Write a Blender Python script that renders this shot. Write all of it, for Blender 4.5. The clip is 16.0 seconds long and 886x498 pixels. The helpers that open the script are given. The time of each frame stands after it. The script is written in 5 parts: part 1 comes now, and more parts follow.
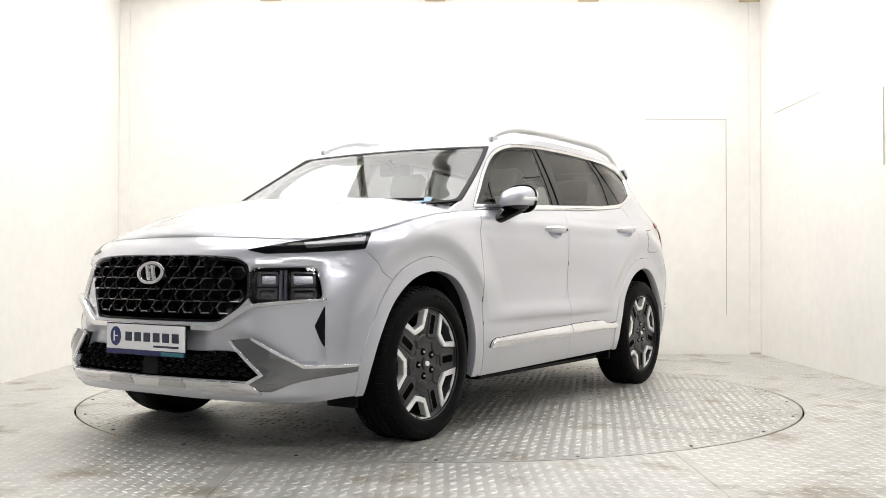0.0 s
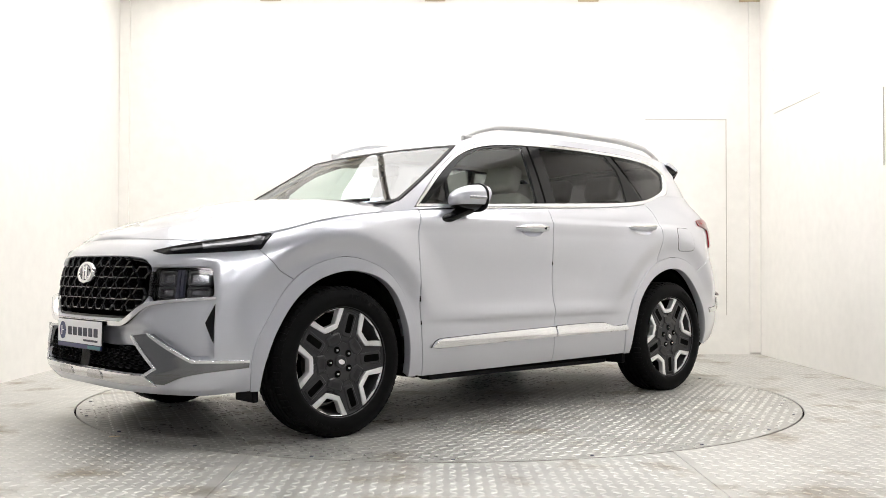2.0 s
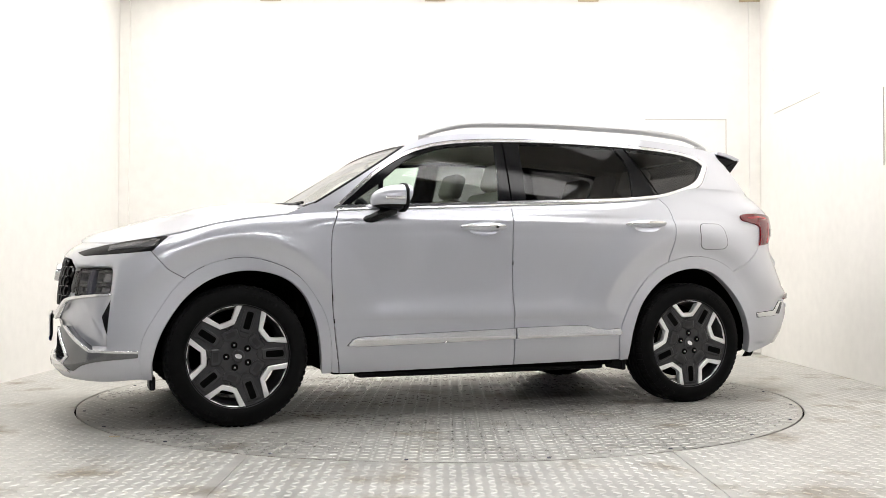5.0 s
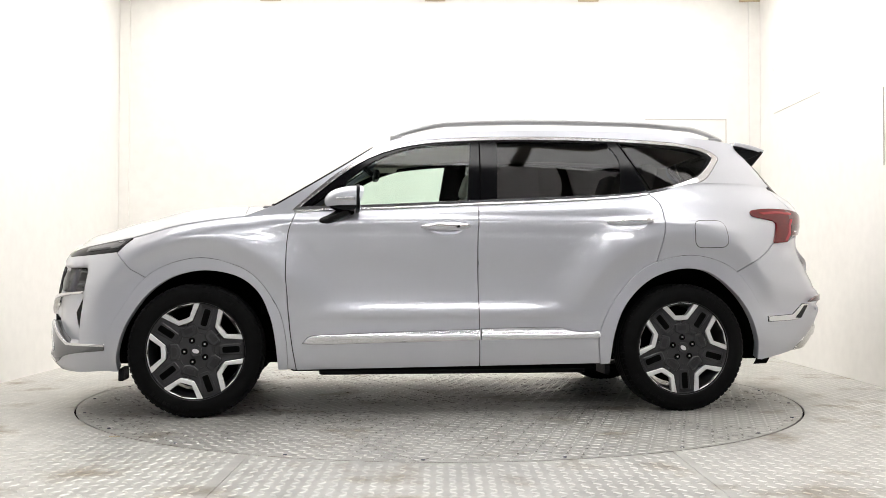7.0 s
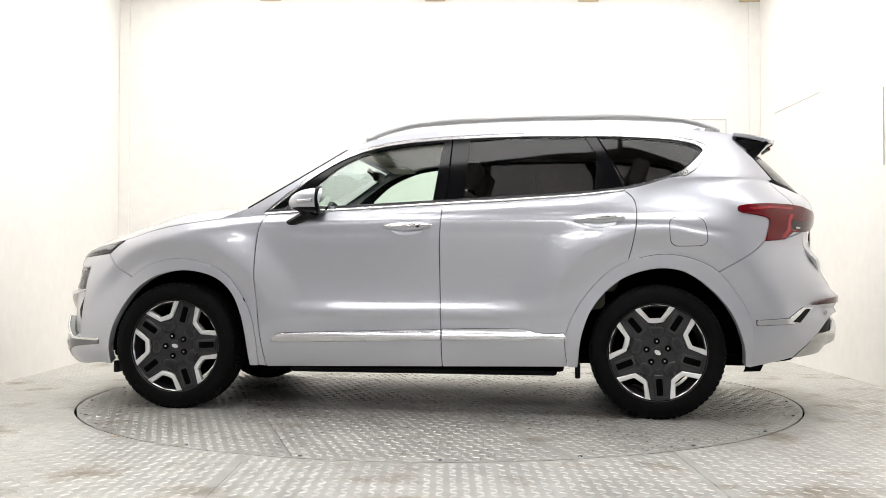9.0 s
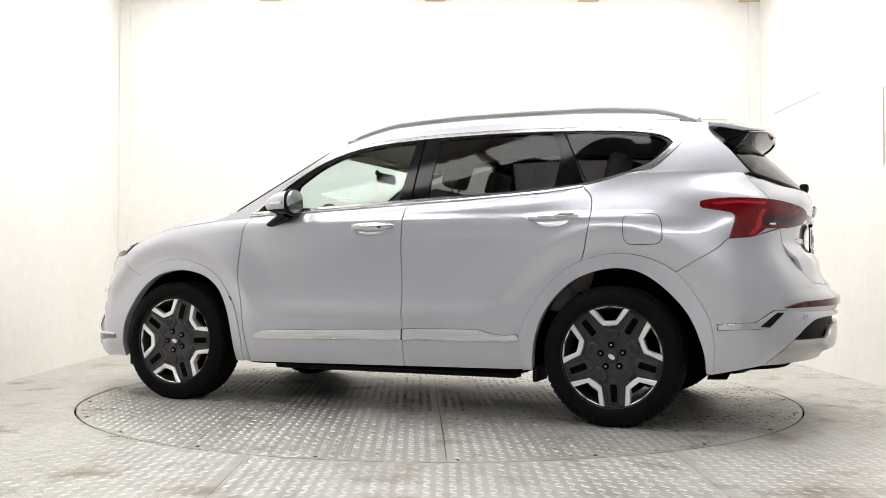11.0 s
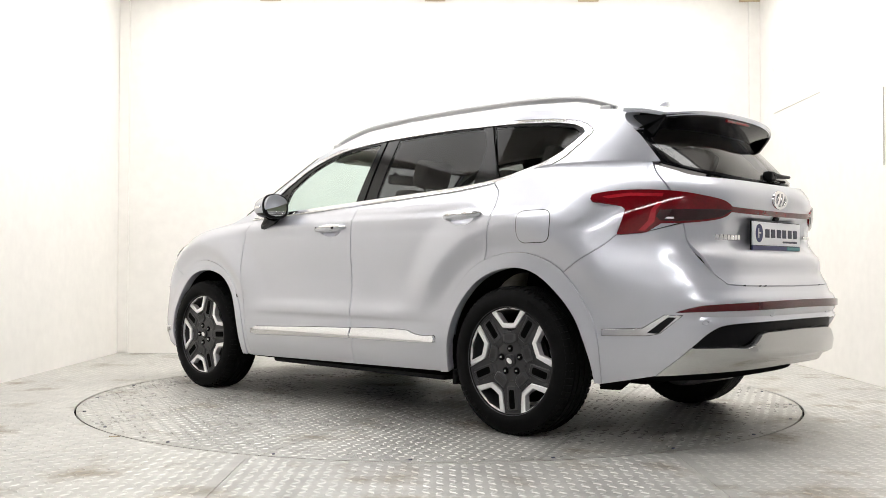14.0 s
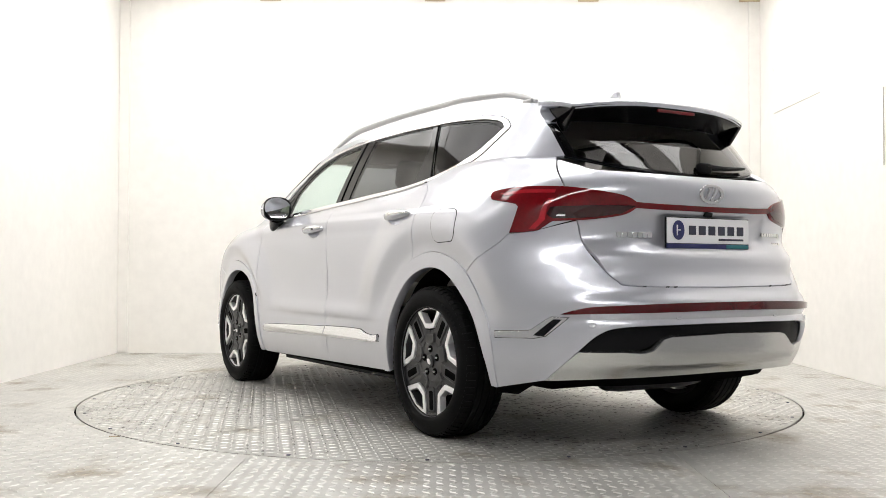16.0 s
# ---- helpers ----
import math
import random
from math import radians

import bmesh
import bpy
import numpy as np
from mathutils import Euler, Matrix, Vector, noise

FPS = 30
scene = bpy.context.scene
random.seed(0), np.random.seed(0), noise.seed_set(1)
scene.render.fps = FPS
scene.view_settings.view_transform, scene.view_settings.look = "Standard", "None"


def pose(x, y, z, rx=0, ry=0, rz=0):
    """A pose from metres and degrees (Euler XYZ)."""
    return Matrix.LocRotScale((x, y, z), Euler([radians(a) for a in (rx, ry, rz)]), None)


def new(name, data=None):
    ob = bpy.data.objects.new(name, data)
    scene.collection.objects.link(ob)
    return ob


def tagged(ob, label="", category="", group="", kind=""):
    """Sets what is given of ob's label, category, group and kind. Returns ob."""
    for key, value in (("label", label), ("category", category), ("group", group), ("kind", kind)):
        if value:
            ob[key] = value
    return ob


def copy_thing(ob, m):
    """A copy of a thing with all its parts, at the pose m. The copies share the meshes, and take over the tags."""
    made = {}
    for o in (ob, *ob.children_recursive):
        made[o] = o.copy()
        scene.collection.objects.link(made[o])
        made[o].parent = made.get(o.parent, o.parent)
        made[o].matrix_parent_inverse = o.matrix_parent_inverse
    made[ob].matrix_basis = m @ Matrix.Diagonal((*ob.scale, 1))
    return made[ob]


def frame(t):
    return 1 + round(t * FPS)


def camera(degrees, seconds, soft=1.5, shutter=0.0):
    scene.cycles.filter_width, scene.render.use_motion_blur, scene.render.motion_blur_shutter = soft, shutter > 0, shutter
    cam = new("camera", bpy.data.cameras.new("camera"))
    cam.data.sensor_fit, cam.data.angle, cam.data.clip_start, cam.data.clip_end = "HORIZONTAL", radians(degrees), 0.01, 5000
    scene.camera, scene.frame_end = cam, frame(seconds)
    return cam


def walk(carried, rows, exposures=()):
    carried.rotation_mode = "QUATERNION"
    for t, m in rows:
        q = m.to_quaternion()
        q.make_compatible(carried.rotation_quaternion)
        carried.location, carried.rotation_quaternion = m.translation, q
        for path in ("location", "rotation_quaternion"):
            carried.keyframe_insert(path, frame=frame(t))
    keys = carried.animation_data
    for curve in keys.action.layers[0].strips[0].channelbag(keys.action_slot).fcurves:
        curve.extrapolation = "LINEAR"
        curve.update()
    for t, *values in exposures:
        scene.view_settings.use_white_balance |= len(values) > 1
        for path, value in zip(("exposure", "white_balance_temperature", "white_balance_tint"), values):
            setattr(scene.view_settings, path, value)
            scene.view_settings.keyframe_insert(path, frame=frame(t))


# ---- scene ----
# ---------------------------------------------------------------- camera
cam = camera(49.2, 16.0, soft=0.75)
CAM_POSE = pose(0.010, -6.332, 0.816, 91.207, 0, -0.080) @ pose(0, 0, 0, 0, 0, 0.139)
walk(cam, [(0.0, CAM_POSE), (16.0, CAM_POSE)], exposures=[(0.0, 0.0), (16.0, 0.0)])

# ---------------------------------------------------------------- world and large lights
world = bpy.data.worlds.new("world")
scene.world = world
world.use_nodes = True
world.node_tree.nodes["Background"].inputs[0].default_value = (1.0, 0.95, 0.88, 1)
world.node_tree.nodes["Background"].inputs[1].default_value = 0.05
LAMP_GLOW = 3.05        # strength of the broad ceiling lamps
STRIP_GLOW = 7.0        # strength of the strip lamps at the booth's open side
FILL_GLOW = 18.5    # strength of the unseen fill strips added in the workshop
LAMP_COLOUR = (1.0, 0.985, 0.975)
# ---------------------------------------------------------------- materials
def material(name, colour, rough=.5, metal=0.0, coat=0.0, noise_scale=0.0, vary=0.0, bump=0.0, bump_scale=200.0, spec=.5, coat_rough=.03, rough_vary=0.0):
    m = bpy.data.materials.new(name)
    m.use_nodes = True
    nt = m.node_tree
    b = nt.nodes["Principled BSDF"]
    b.inputs["Base Color"].default_value = (*colour, 1)
    b.inputs["Roughness"].default_value = rough
    b.inputs["Metallic"].default_value = metal
    b.inputs["Coat Weight"].default_value = coat
    b.inputs["Coat Roughness"].default_value = coat_rough
    b.inputs["Coat IOR"].default_value = 1.65
    b.inputs["Specular IOR Level"].default_value = spec
    if vary or bump or rough_vary:
        tc = nt.nodes.new("ShaderNodeTexCoord")
    if vary or rough_vary:
        n1, n2 = nt.nodes.new("ShaderNodeTexNoise"), nt.nodes.new("ShaderNodeTexNoise")
        n1.inputs["Scale"].default_value, n2.inputs["Scale"].default_value = noise_scale, noise_scale * 9
        n1.inputs["Detail"].default_value = n2.inputs["Detail"].default_value = 5
        nt.links.new(tc.outputs["Object"], n1.inputs["Vector"])
        nt.links.new(tc.outputs["Object"], n2.inputs["Vector"])
        add = nt.nodes.new("ShaderNodeMath")
        add.operation = "ADD"
        nt.links.new(n1.outputs["Fac"], add.inputs[0])
        nt.links.new(n2.outputs["Fac"], add.inputs[1])
        if vary:
            mr = nt.nodes.new("ShaderNodeMapRange")
            mr.inputs[1].default_value, mr.inputs[2].default_value = .6, 1.4
            mr.inputs[3].default_value, mr.inputs[4].default_value = 1 - vary, 1 + vary
            nt.links.new(add.outputs[0], mr.inputs[0])
            mul = nt.nodes.new("ShaderNodeVectorMath")
            mul.operation = "SCALE"
            mul.inputs[0].default_value = colour
            nt.links.new(mr.outputs[0], mul.inputs["Scale"])
            nt.links.new(mul.outputs[0], b.inputs["Base Color"])
        if rough_vary:
            mr = nt.nodes.new("ShaderNodeMapRange")
            mr.inputs[1].default_value, mr.inputs[2].default_value = .6, 1.4
            mr.inputs[3].default_value, mr.inputs[4].default_value = rough - rough_vary, rough + rough_vary
            nt.links.new(add.outputs[0], mr.inputs[0])
            nt.links.new(mr.outputs[0], b.inputs["Roughness"])
    if bump:
        n3, bp = nt.nodes.new("ShaderNodeTexNoise"), nt.nodes.new("ShaderNodeBump")
        n3.inputs["Scale"].default_value = bump_scale
        bp.inputs["Strength"].default_value, bp.inputs["Distance"].default_value = bump, .002
        nt.links.new(tc.outputs["Object"], n3.inputs["Vector"])
        nt.links.new(n3.outputs["Fac"], bp.inputs["Height"])
        nt.links.new(bp.outputs[0], b.inputs["Normal"])
    return m


def pane(name, tint, gloss=1.45, rough=0.0):
    """Clear or tinted sheet glass."""
    m = bpy.data.materials.new(name)
    m.use_nodes = True
    nt = m.node_tree
    nt.nodes.clear()
    out, mix = nt.nodes.new("ShaderNodeOutputMaterial"), nt.nodes.new("ShaderNodeMixShader")
    tr, gl, lw = nt.nodes.new("ShaderNodeBsdfTransparent"), nt.nodes.new("ShaderNodeBsdfGlossy"), nt.nodes.new("ShaderNodeLayerWeight")
    lw.inputs[0].default_value = .5
    power, fr = nt.nodes.new("ShaderNodeMath"), nt.nodes.new("ShaderNodeMapRange")
    power.operation = "POWER"
    power.inputs[1].default_value = 5
    fr.inputs[3].default_value, fr.inputs[4].default_value = ((gloss - 1) / (gloss + 1))**2, 1.0
    nt.links.new(lw.outputs["Facing"], power.inputs[0])
    nt.links.new(power.outputs[0], fr.inputs[0])
    tr.inputs[0].default_value = (*tint, 1)
    gl.inputs["Roughness"].default_value = rough
    nt.links.new(fr.outputs[0], mix.inputs[0])
    nt.links.new(tr.outputs[0], mix.inputs[1])
    nt.links.new(gl.outputs[0], mix.inputs[2])
    nt.links.new(mix.outputs[0], out.inputs[0])
    return m


def glowing(name, colour, strength):
    m = material(name, colour, .4)
    b = m.node_tree.nodes["Principled BSDF"]
    b.inputs["Emission Color"].default_value = (*colour, 1)
    b.inputs["Emission Strength"].default_value = strength
    return m


PAINT = material("pearl_white_paint", (.600, .612, .668), .32, 0.58, 1.0, 900.0, .03, .03, 2500.0)
CLAD = material("white_cladding_paint", (.600, .612, .668), .34, 0.58, 1.0, 900.0, .03, .03, 2500.0)
BLACK = material("black_plastic", (.006, .006, .007), .50, 0, 0, 60, .2, .2, 700, .12)
PIANO = material("gloss_black", (.005, .005, .006), .10, 0, 0, spec=.2)
INNER = material("inner_black", (.003, .003, .003), .9, spec=.03)
CHROME = material("satin_chrome", (.82, .82, .83), .14, 1.0, 0, 40, .03, 0, 200)
SILVER = material("silver_skid_paint", (.58, .58, .575), .26, .95, .3, 40, .04, .05, 900)
MACHINED = material("machined_alloy", (.92, .92, .925), .30, .50, .5, 60, .05)
ALLOY = material("dark_grey_alloy", (.034, .034, .037), .40, .35, .15, 60, .08)
# the same alloy darkened, for shade painted on the rim
ALLOY_SHADE = material("alloy_recess_shade", (.022, .022, .024), .45, .35, .1, 60, .08)
RUBBER = material("tyre_rubber", (.005, .005, .0053), .62, 0, 0, 25, .25, .3, 300, .08)
GLASS = pane("green_glass", (.80, .90, .84))
TINTED = pane("privacy_glass", (.19, .19, .195), 1.36)
REAR_GLASS = pane("rear_privacy_glass", (.30, .30, .305), 1.6)
SCREEN = pane("windscreen_glass", (.84, .91, .92), 1.75)
LENS = pane("lamp_lens", (.84, .84, .85), 1.5)
RED_LENS = material("red_lens", (.15, .0015, .005), .08, 0, .30, 9, .35, spec=.4)
RED_BRIGHT = material("bright_red_lens", (.42, .012, .022), .10, 0, .4, 30, .25, spec=.5)
RED_STRIP = material("dark_red_reflector", (.075, .0015, .004), .10, 0, .3, 30, .2, spec=.4)
RED_DARK = material("smoked_red_lens", (.03, .001, .003), .07, 0, .4, spec=.5)
BEIGE = material("beige_lining", (.55, .51, .44), .85, 0, 0, 30, .06, .2, 900)
LEATHER = material("light_leather", (.42, .39, .35), .55, 0, 0, 30, .08, .25, 500)
DASH = material("dark_dash", (.04, .04, .042), .6, 0, 0, 50, .1, .2, 800)
MIRROR = material("mirror_glass", (.9, .92, .91), .02, 1.0)
PLATE_WHITE = material("plate_white", (.92, .92, .94), .35, 0, .3)
PLATE_BLUE = material("plate_blue", (.02, .025, .12), .35)
PAPER = material("pale_blue_paper", (.45, .62, .85), .6)
PLATE_TEAL = material("plate_teal", (.03, .20, .22), .35)
PLATE_GREY = material("plate_grey", (.03, .032, .06), .4)
WALL = material("white_wall_paint", (.87, .848, .805), .33, 0, 0, 1.3, .05, .10, 6.0, .5, .03, .06)
WALL_DARK = material("workshop_wall", (.38, .38, .39), .8, 0, 0, 1.5, .12)
WALL_FILL = material("pale_fill_wall", (.70, .70, .70), .8, 0, 0, 1.5, .08)
CEILING_DARK = material("workshop_ceiling", (.16, .16, .17), .8, 0, 0, 1.5, .15)
# brown of the blocks that paint fixture shadows, and of the leaf
BROWN = material("brown_shadow_and_leaf", (.60, .49, .33), .6, 0, 0, 12, .2)
GREY_LINE = material("grey_joint", (.52, .49, .44), .7)
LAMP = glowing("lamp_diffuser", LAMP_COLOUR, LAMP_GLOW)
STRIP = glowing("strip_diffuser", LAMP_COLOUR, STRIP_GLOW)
FILL_STRIP = glowing("fill_strip_diffuser", LAMP_COLOUR, FILL_GLOW)


def steel(name, colour, rough, scale):
    """Worn tread plate: grain, and darker oily stains with soft edges."""
    m = material(name, colour, rough, .45, 0, scale, .26, .14, 60.0, .5, .03, .14)
    nt = m.node_tree
    b = nt.nodes["Principled BSDF"]
    old = b.inputs["Base Color"].links[0].from_socket
    tc, n, ramp, mix = nt.nodes.new("ShaderNodeTexCoord"), nt.nodes.new("ShaderNodeTexNoise"), nt.nodes.new("ShaderNodeValToRGB"), nt.nodes.new("ShaderNodeMix")
    n.inputs["Scale"].default_value, n.inputs["Detail"].default_value, n.inputs["Roughness"].default_value = 2.3, 8, .62
    nt.links.new(tc.outputs["Object"], n.inputs["Vector"])
    ramp.color_ramp.elements[0].position, ramp.color_ramp.elements[1].position = .54, .68
    nt.links.new(n.outputs["Fac"], ramp.inputs[0])
    mix.data_type, mix.blend_type = "RGBA", "MULTIPLY"
    nt.links.new(ramp.outputs[0], mix.inputs[0])
    nt.links.new(old, mix.inputs[6])
    mix.inputs[7].default_value = (.54, .48, .40, 1)
    nt.links.new(mix.outputs[2], b.inputs["Base Color"])
    return m


FLOOR_STEEL = steel("worn_tread_plate", (.52, .512, .484), .46, 1.1)
TABLE_STEEL = steel("turntable_tread_plate", (.43, .422, .396), .44, 1.6)
# bars lighter than the plates: wear, plus their glint put into the colour
FLOOR_BAR = steel("worn_glint_floor_bar", (.62, .612, .584), .40, 1.1)
TABLE_BAR = steel("worn_glint_table_bar", (.60, .592, .564), .30, 1.6)
# ---------------------------------------------------------------- the car's surfaces (car space: x forward, y left, z up)
def curve(xs, ys):
    """A smooth curve through a few stations (monotone cubic)."""
    xs, ys = np.array(xs, float), np.array(ys, float)
    h, d = np.diff(xs), np.diff(ys) / np.diff(xs)
    m = np.concatenate([[d[0]], (d[:-1] + d[1:]) / 2, [d[-1]]])
    m[1:-1] = np.where(d[:-1] * d[1:] <= 0, 0, m[1:-1])
    lim = 3 * np.minimum(np.abs(np.concatenate([[d[0]], d])), np.abs(np.concatenate([d, [d[-1]]])))
    m = np.clip(m, -lim, lim)

    def at(x):
        x = np.clip(np.asarray(x, float), xs[0], xs[-1])
        i = np.clip(np.searchsorted(xs, x) - 1, 0, len(h) - 1)
        t = (x - xs[i]) / h[i]
        return ((2 * t**3 - 3 * t**2 + 1) * ys[i] + (t**3 - 2 * t**2 + t) * h[i] * m[i]
                + (3 * t**2 - 2 * t**3) * ys[i + 1] + (t**3 - t**2) * h[i] * m[i + 1])
    return at


def step(x, lo, hi):
    t = np.clip((np.asarray(x, float) - lo) / (hi - lo), 0, 1)
    return t * t * (3 - 2 * t)


CORNER = 1.3
NOSE, TAIL = CORNER + np.pi / 2, -CORNER - np.pi / 2
WHEEL_F, WHEEL_R, WHEEL_Z, TYRE_R = 1.3825, -1.3825, 0.362, 0.368
half_width = curve([.18, .25, .32, .40, .50, .62, .75, .95, 1.03, 1.10, 1.16, 1.22, 1.32], [.84, .89, .915, .928, .932, .926, .924, .926, .922, .911, .900, .886, .855])
scoop = curve([.30, .47, .52, .550, .568, .64, .75, .92, 1.0], [0, -.004, -.004, .006, .008, -.005, -.010, -.002, 0])
front_x = curve([.18, .25, .32, .40, .55, .70, .80, .88, .93, 1.0], [2.16, 2.24, 2.285, 2.275, 2.275, 2.27, 2.255, 2.235, 2.205, 2.12])
rear_x = curve([.20, .28, .35, .42, .56, .66, .72, .81, .97, 1.03, 1.10, 1.17, 1.22, 1.28, 1.36], [2.28, 2.33, 2.37, 2.42, 2.45, 2.45, 2.43, 2.375, 2.305, 2.31, 2.335, 2.345, 2.33, 2.28, 2.20])
front_n = curve([.2, .4, .7, .97, 1.1], [3.3, 3.6, 3.1, 2.6, 2.5])
rear_n = curve([.3, .6, .85, 1.15, 1.3], [3.3, 3.2, 3.4, 3.3, 2.9])
top_z = curve([-2.871, -2.4, -2.15, -1.9, -1.6, -1.2, -.6, -.2, .3, .86, 1.2, 1.5, 1.78, 2.12, 2.5, 2.871], [1.24, 1.25, 1.315, 1.33, 1.33, 1.255, 1.205, 1.185, 1.158, 1.130, 1.095, 1.05, .985, .945, .956, .962])


def fold(a):
    """The girth coordinate brought to the left half, and its side."""
    a = np.asarray(a, float)
    side = np.where((a > NOSE) | (a < TAIL), -1.0, 1.0)
    a = np.where(a > NOSE, 2 * NOSE - a, np.where(a < TAIL, 2 * TAIL - a, a))
    return a, side


def wrap_raw(a, z):
    a, side = fold(a)
    z = np.asarray(z, float) + 0 * a
    fade = 1 - step(np.abs(a + .02), .40, 1.02)
    w = half_width(z) * (1 - .078 * step(-a, .5, 1.8) * step(z, 1.0, 1.36))
    w = w + .009 * step(z, 1.01, 1.09) * (1 - step(z, 1.092, 1.120)) * step(a, -1.75, -1.40) * (1 - step(a, 1.2, 1.7))
    phi_f, phi_r = np.clip(a - CORNER, 0, np.pi / 2), np.clip(-a - CORNER, 0, np.pi / 2)
    lf, lr = front_x(z) - CORNER, rear_x(z) - CORNER
    nf, nr = front_n(z), rear_n(z)
    rf = 1 / ((np.sin(phi_f) / lf)**nf + (np.cos(phi_f) / w)**nf + 1e-12)**(1 / nf)
    rr = 1 / ((np.sin(phi_r) / lr)**nr + (np.cos(phi_r) / w)**nr + 1e-12)**(1 / nr)
    rad = np.where(a > CORNER, rf, np.where(a < -CORNER, rr, w + scoop(z) * fade))
    phi = np.where(a > CORNER, phi_f, np.where(a < -CORNER, -phi_r, 0))
    x0 = np.clip(a, -CORNER, CORNER)
    x, y = x0 + rad * np.sin(phi), rad * np.cos(phi)
    # blisters over the wheels, with a soft crease
    for wx in (WHEEL_F, WHEEL_R):
        r = np.hypot(x - wx, (z - WHEEL_Z) * .98)
        up = step(z, .30, .62) * (y > .3)
        crest, low = (.605, .505) if wx > 0 else (.655, .530)
        bulge = .006 * (1 - step(r, .48, .72)) + .031 * step(z, .50, .80) * step(r, low, crest + .010) * (1 - step(r, crest - .005, crest + .22))
        y = y + bulge * up
    # rounded shoulder
    tz = top_z(a)
    k = np.clip((z - (tz - .09)) / .09, 0, 1.3) * step(a, -1.5, -.9)
    x, y = x - .03 * k * k * np.sin(phi), y - .03 * k * k * np.cos(phi)
    return np.stack([x, y * side, z], -1)


def normal_of(raw, a, z, e=.004):
    pa = raw(a + e, z) - raw(a - e, z)
    pz = raw(a, z + e) - raw(a, z - e)
    n = np.cross(pz, pa)
    return n / (np.linalg.norm(n, axis=-1, keepdims=True) + 1e-12)


_belt_a = np.linspace(-2.6, 1.28, 130)
_belt = wrap_raw(_belt_a, top_z(_belt_a))


def cabin_raw(x, z):
    """The cabin's side over the belt line."""
    x, z = np.asarray(x, float), np.asarray(z, float)
    b = np.interp(x, _belt[:, 0], _belt[:, 1])
    h = z - np.interp(x, _belt[:, 0], _belt[:, 2])
    s = .37 + .17 * step(-x, 1.15, 1.7)
    y = b - .008 - s * h - .24 * h * np.abs(h)
    return np.stack([x + 0 * z, y, z + 0 * x], -1)


def mirrored(raw):
    def other(a, z):
        p = raw(a, z).copy()
        p[..., 1] *= -1
        return p
    return other


roof_edge_z = curve([-2.1, -1.85, -1.6, -1.36, -1.03, -.6, -.22, .08, .28, .44, .62, .80, .95], [1.52, 1.560, 1.590, 1.610, 1.625, 1.627, 1.617, 1.597, 1.560, 1.500, 1.395, 1.27, 1.15])
# ---------------------------------------------------------------- mesh helpers
from mathutils.geometry import delaunay_2d_cdt


def part(name, bm, mat, parent, label="", smooth=False):
    me = bpy.data.meshes.new(name)
    bm.to_mesh(me)
    bm.free()
    me.materials.append(mat)
    if smooth:
        me.polygons.foreach_set("use_smooth", [True] * len(me.polygons))
        me.set_sharp_from_angle(angle=radians(38))
    ob = new(name, me)
    ob.parent = parent
    if label:
        ob["label"] = label
    return ob


def raw_part(name, verts, faces, mat, parent, label="", smooth=True, normals=None, sharp=None):
    me = bpy.data.meshes.new(name)
    me.from_pydata([tuple(v) for v in verts], [], faces)
    me.materials.append(mat)
    if smooth:
        me.polygons.foreach_set("use_smooth", [True] * len(me.polygons))
    if normals is not None:
        me.normals_split_custom_set_from_vertices([tuple(n) for n in normals])
    elif sharp:
        me.set_sharp_from_angle(angle=radians(sharp))
    ob = new(name, me)
    ob.parent = parent
    if label:
        ob["label"] = label
    return ob


def spline(*pts, n=8):
    """A smooth open line through points."""
    p = np.array(pts, float)
    if len(p) < 3:
        return [tuple(q) for q in p]
    ext = np.vstack([2 * p[0] - p[1], p, 2 * p[-1] - p[-2]])
    out = []
    for i in range(1, len(ext) - 2):
        a, b, c, d = ext[i - 1:i + 3]
        for k in range(n):
            t = k / n
            out.append(tuple(.5 * (2 * b + (c - a) * t + (2 * a - 5 * b + 4 * c - d) * t * t + (3 * b - a - 3 * c + d) * t**3)))
    out.append(tuple(p[-1]))
    return out


def joined(*runs):
    """One closed outline from runs of points, end to end."""
    out = []
    for run in runs:
        for q in run:
            if not out or np.hypot(q[0] - out[-1][0], q[1] - out[-1][1]) > 1e-4:
                out.append(q)
    if np.hypot(out[0][0] - out[-1][0], out[0][1] - out[-1][1]) < 1e-4:
        out.pop()
    return out


def both(run, centre):
    """A run of points that ends at the centre line, carried on to the other side."""
    return list(run) + [(2 * centre - a, z) for a, z in reversed(run)]


def inset(poly, d):
    p = np.array(poly)
    area = np.sum(p[:, 0] * np.roll(p[:, 1], -1) - np.roll(p[:, 0], -1) * p[:, 1])
    sgn = 1 if area > 0 else -1
    e = np.roll(p, -1, 0) - p
    n = np.stack([-e[:, 1], e[:, 0]], 1) * sgn
    n /= np.linalg.norm(n, axis=1, keepdims=True) + 1e-12
    m = n + np.roll(n, 1, 0)
    m /= np.maximum((m * m).sum(1, keepdims=True) / 2, .35)
    return [tuple(q) for q in p + m * d]


def rounded(poly, r, n=4):
    p = np.array(poly, float)
    out = []
    for i in range(len(p)):
        a, b, c = p[i - 1], p[i], p[(i + 1) % len(p)]
        u, v = a - b, c - b
        lu, lv = np.linalg.norm(u), np.linalg.norm(v)
        k = min(r, lu * .45, lv * .45)
        s, e = b + u / lu * k, b + v / lv * k
        for j in range(n + 1):
            t = j / n
            out.append(tuple((1 - t)**2 * s + 2 * t * (1 - t) * b + t * t * e))
    return out


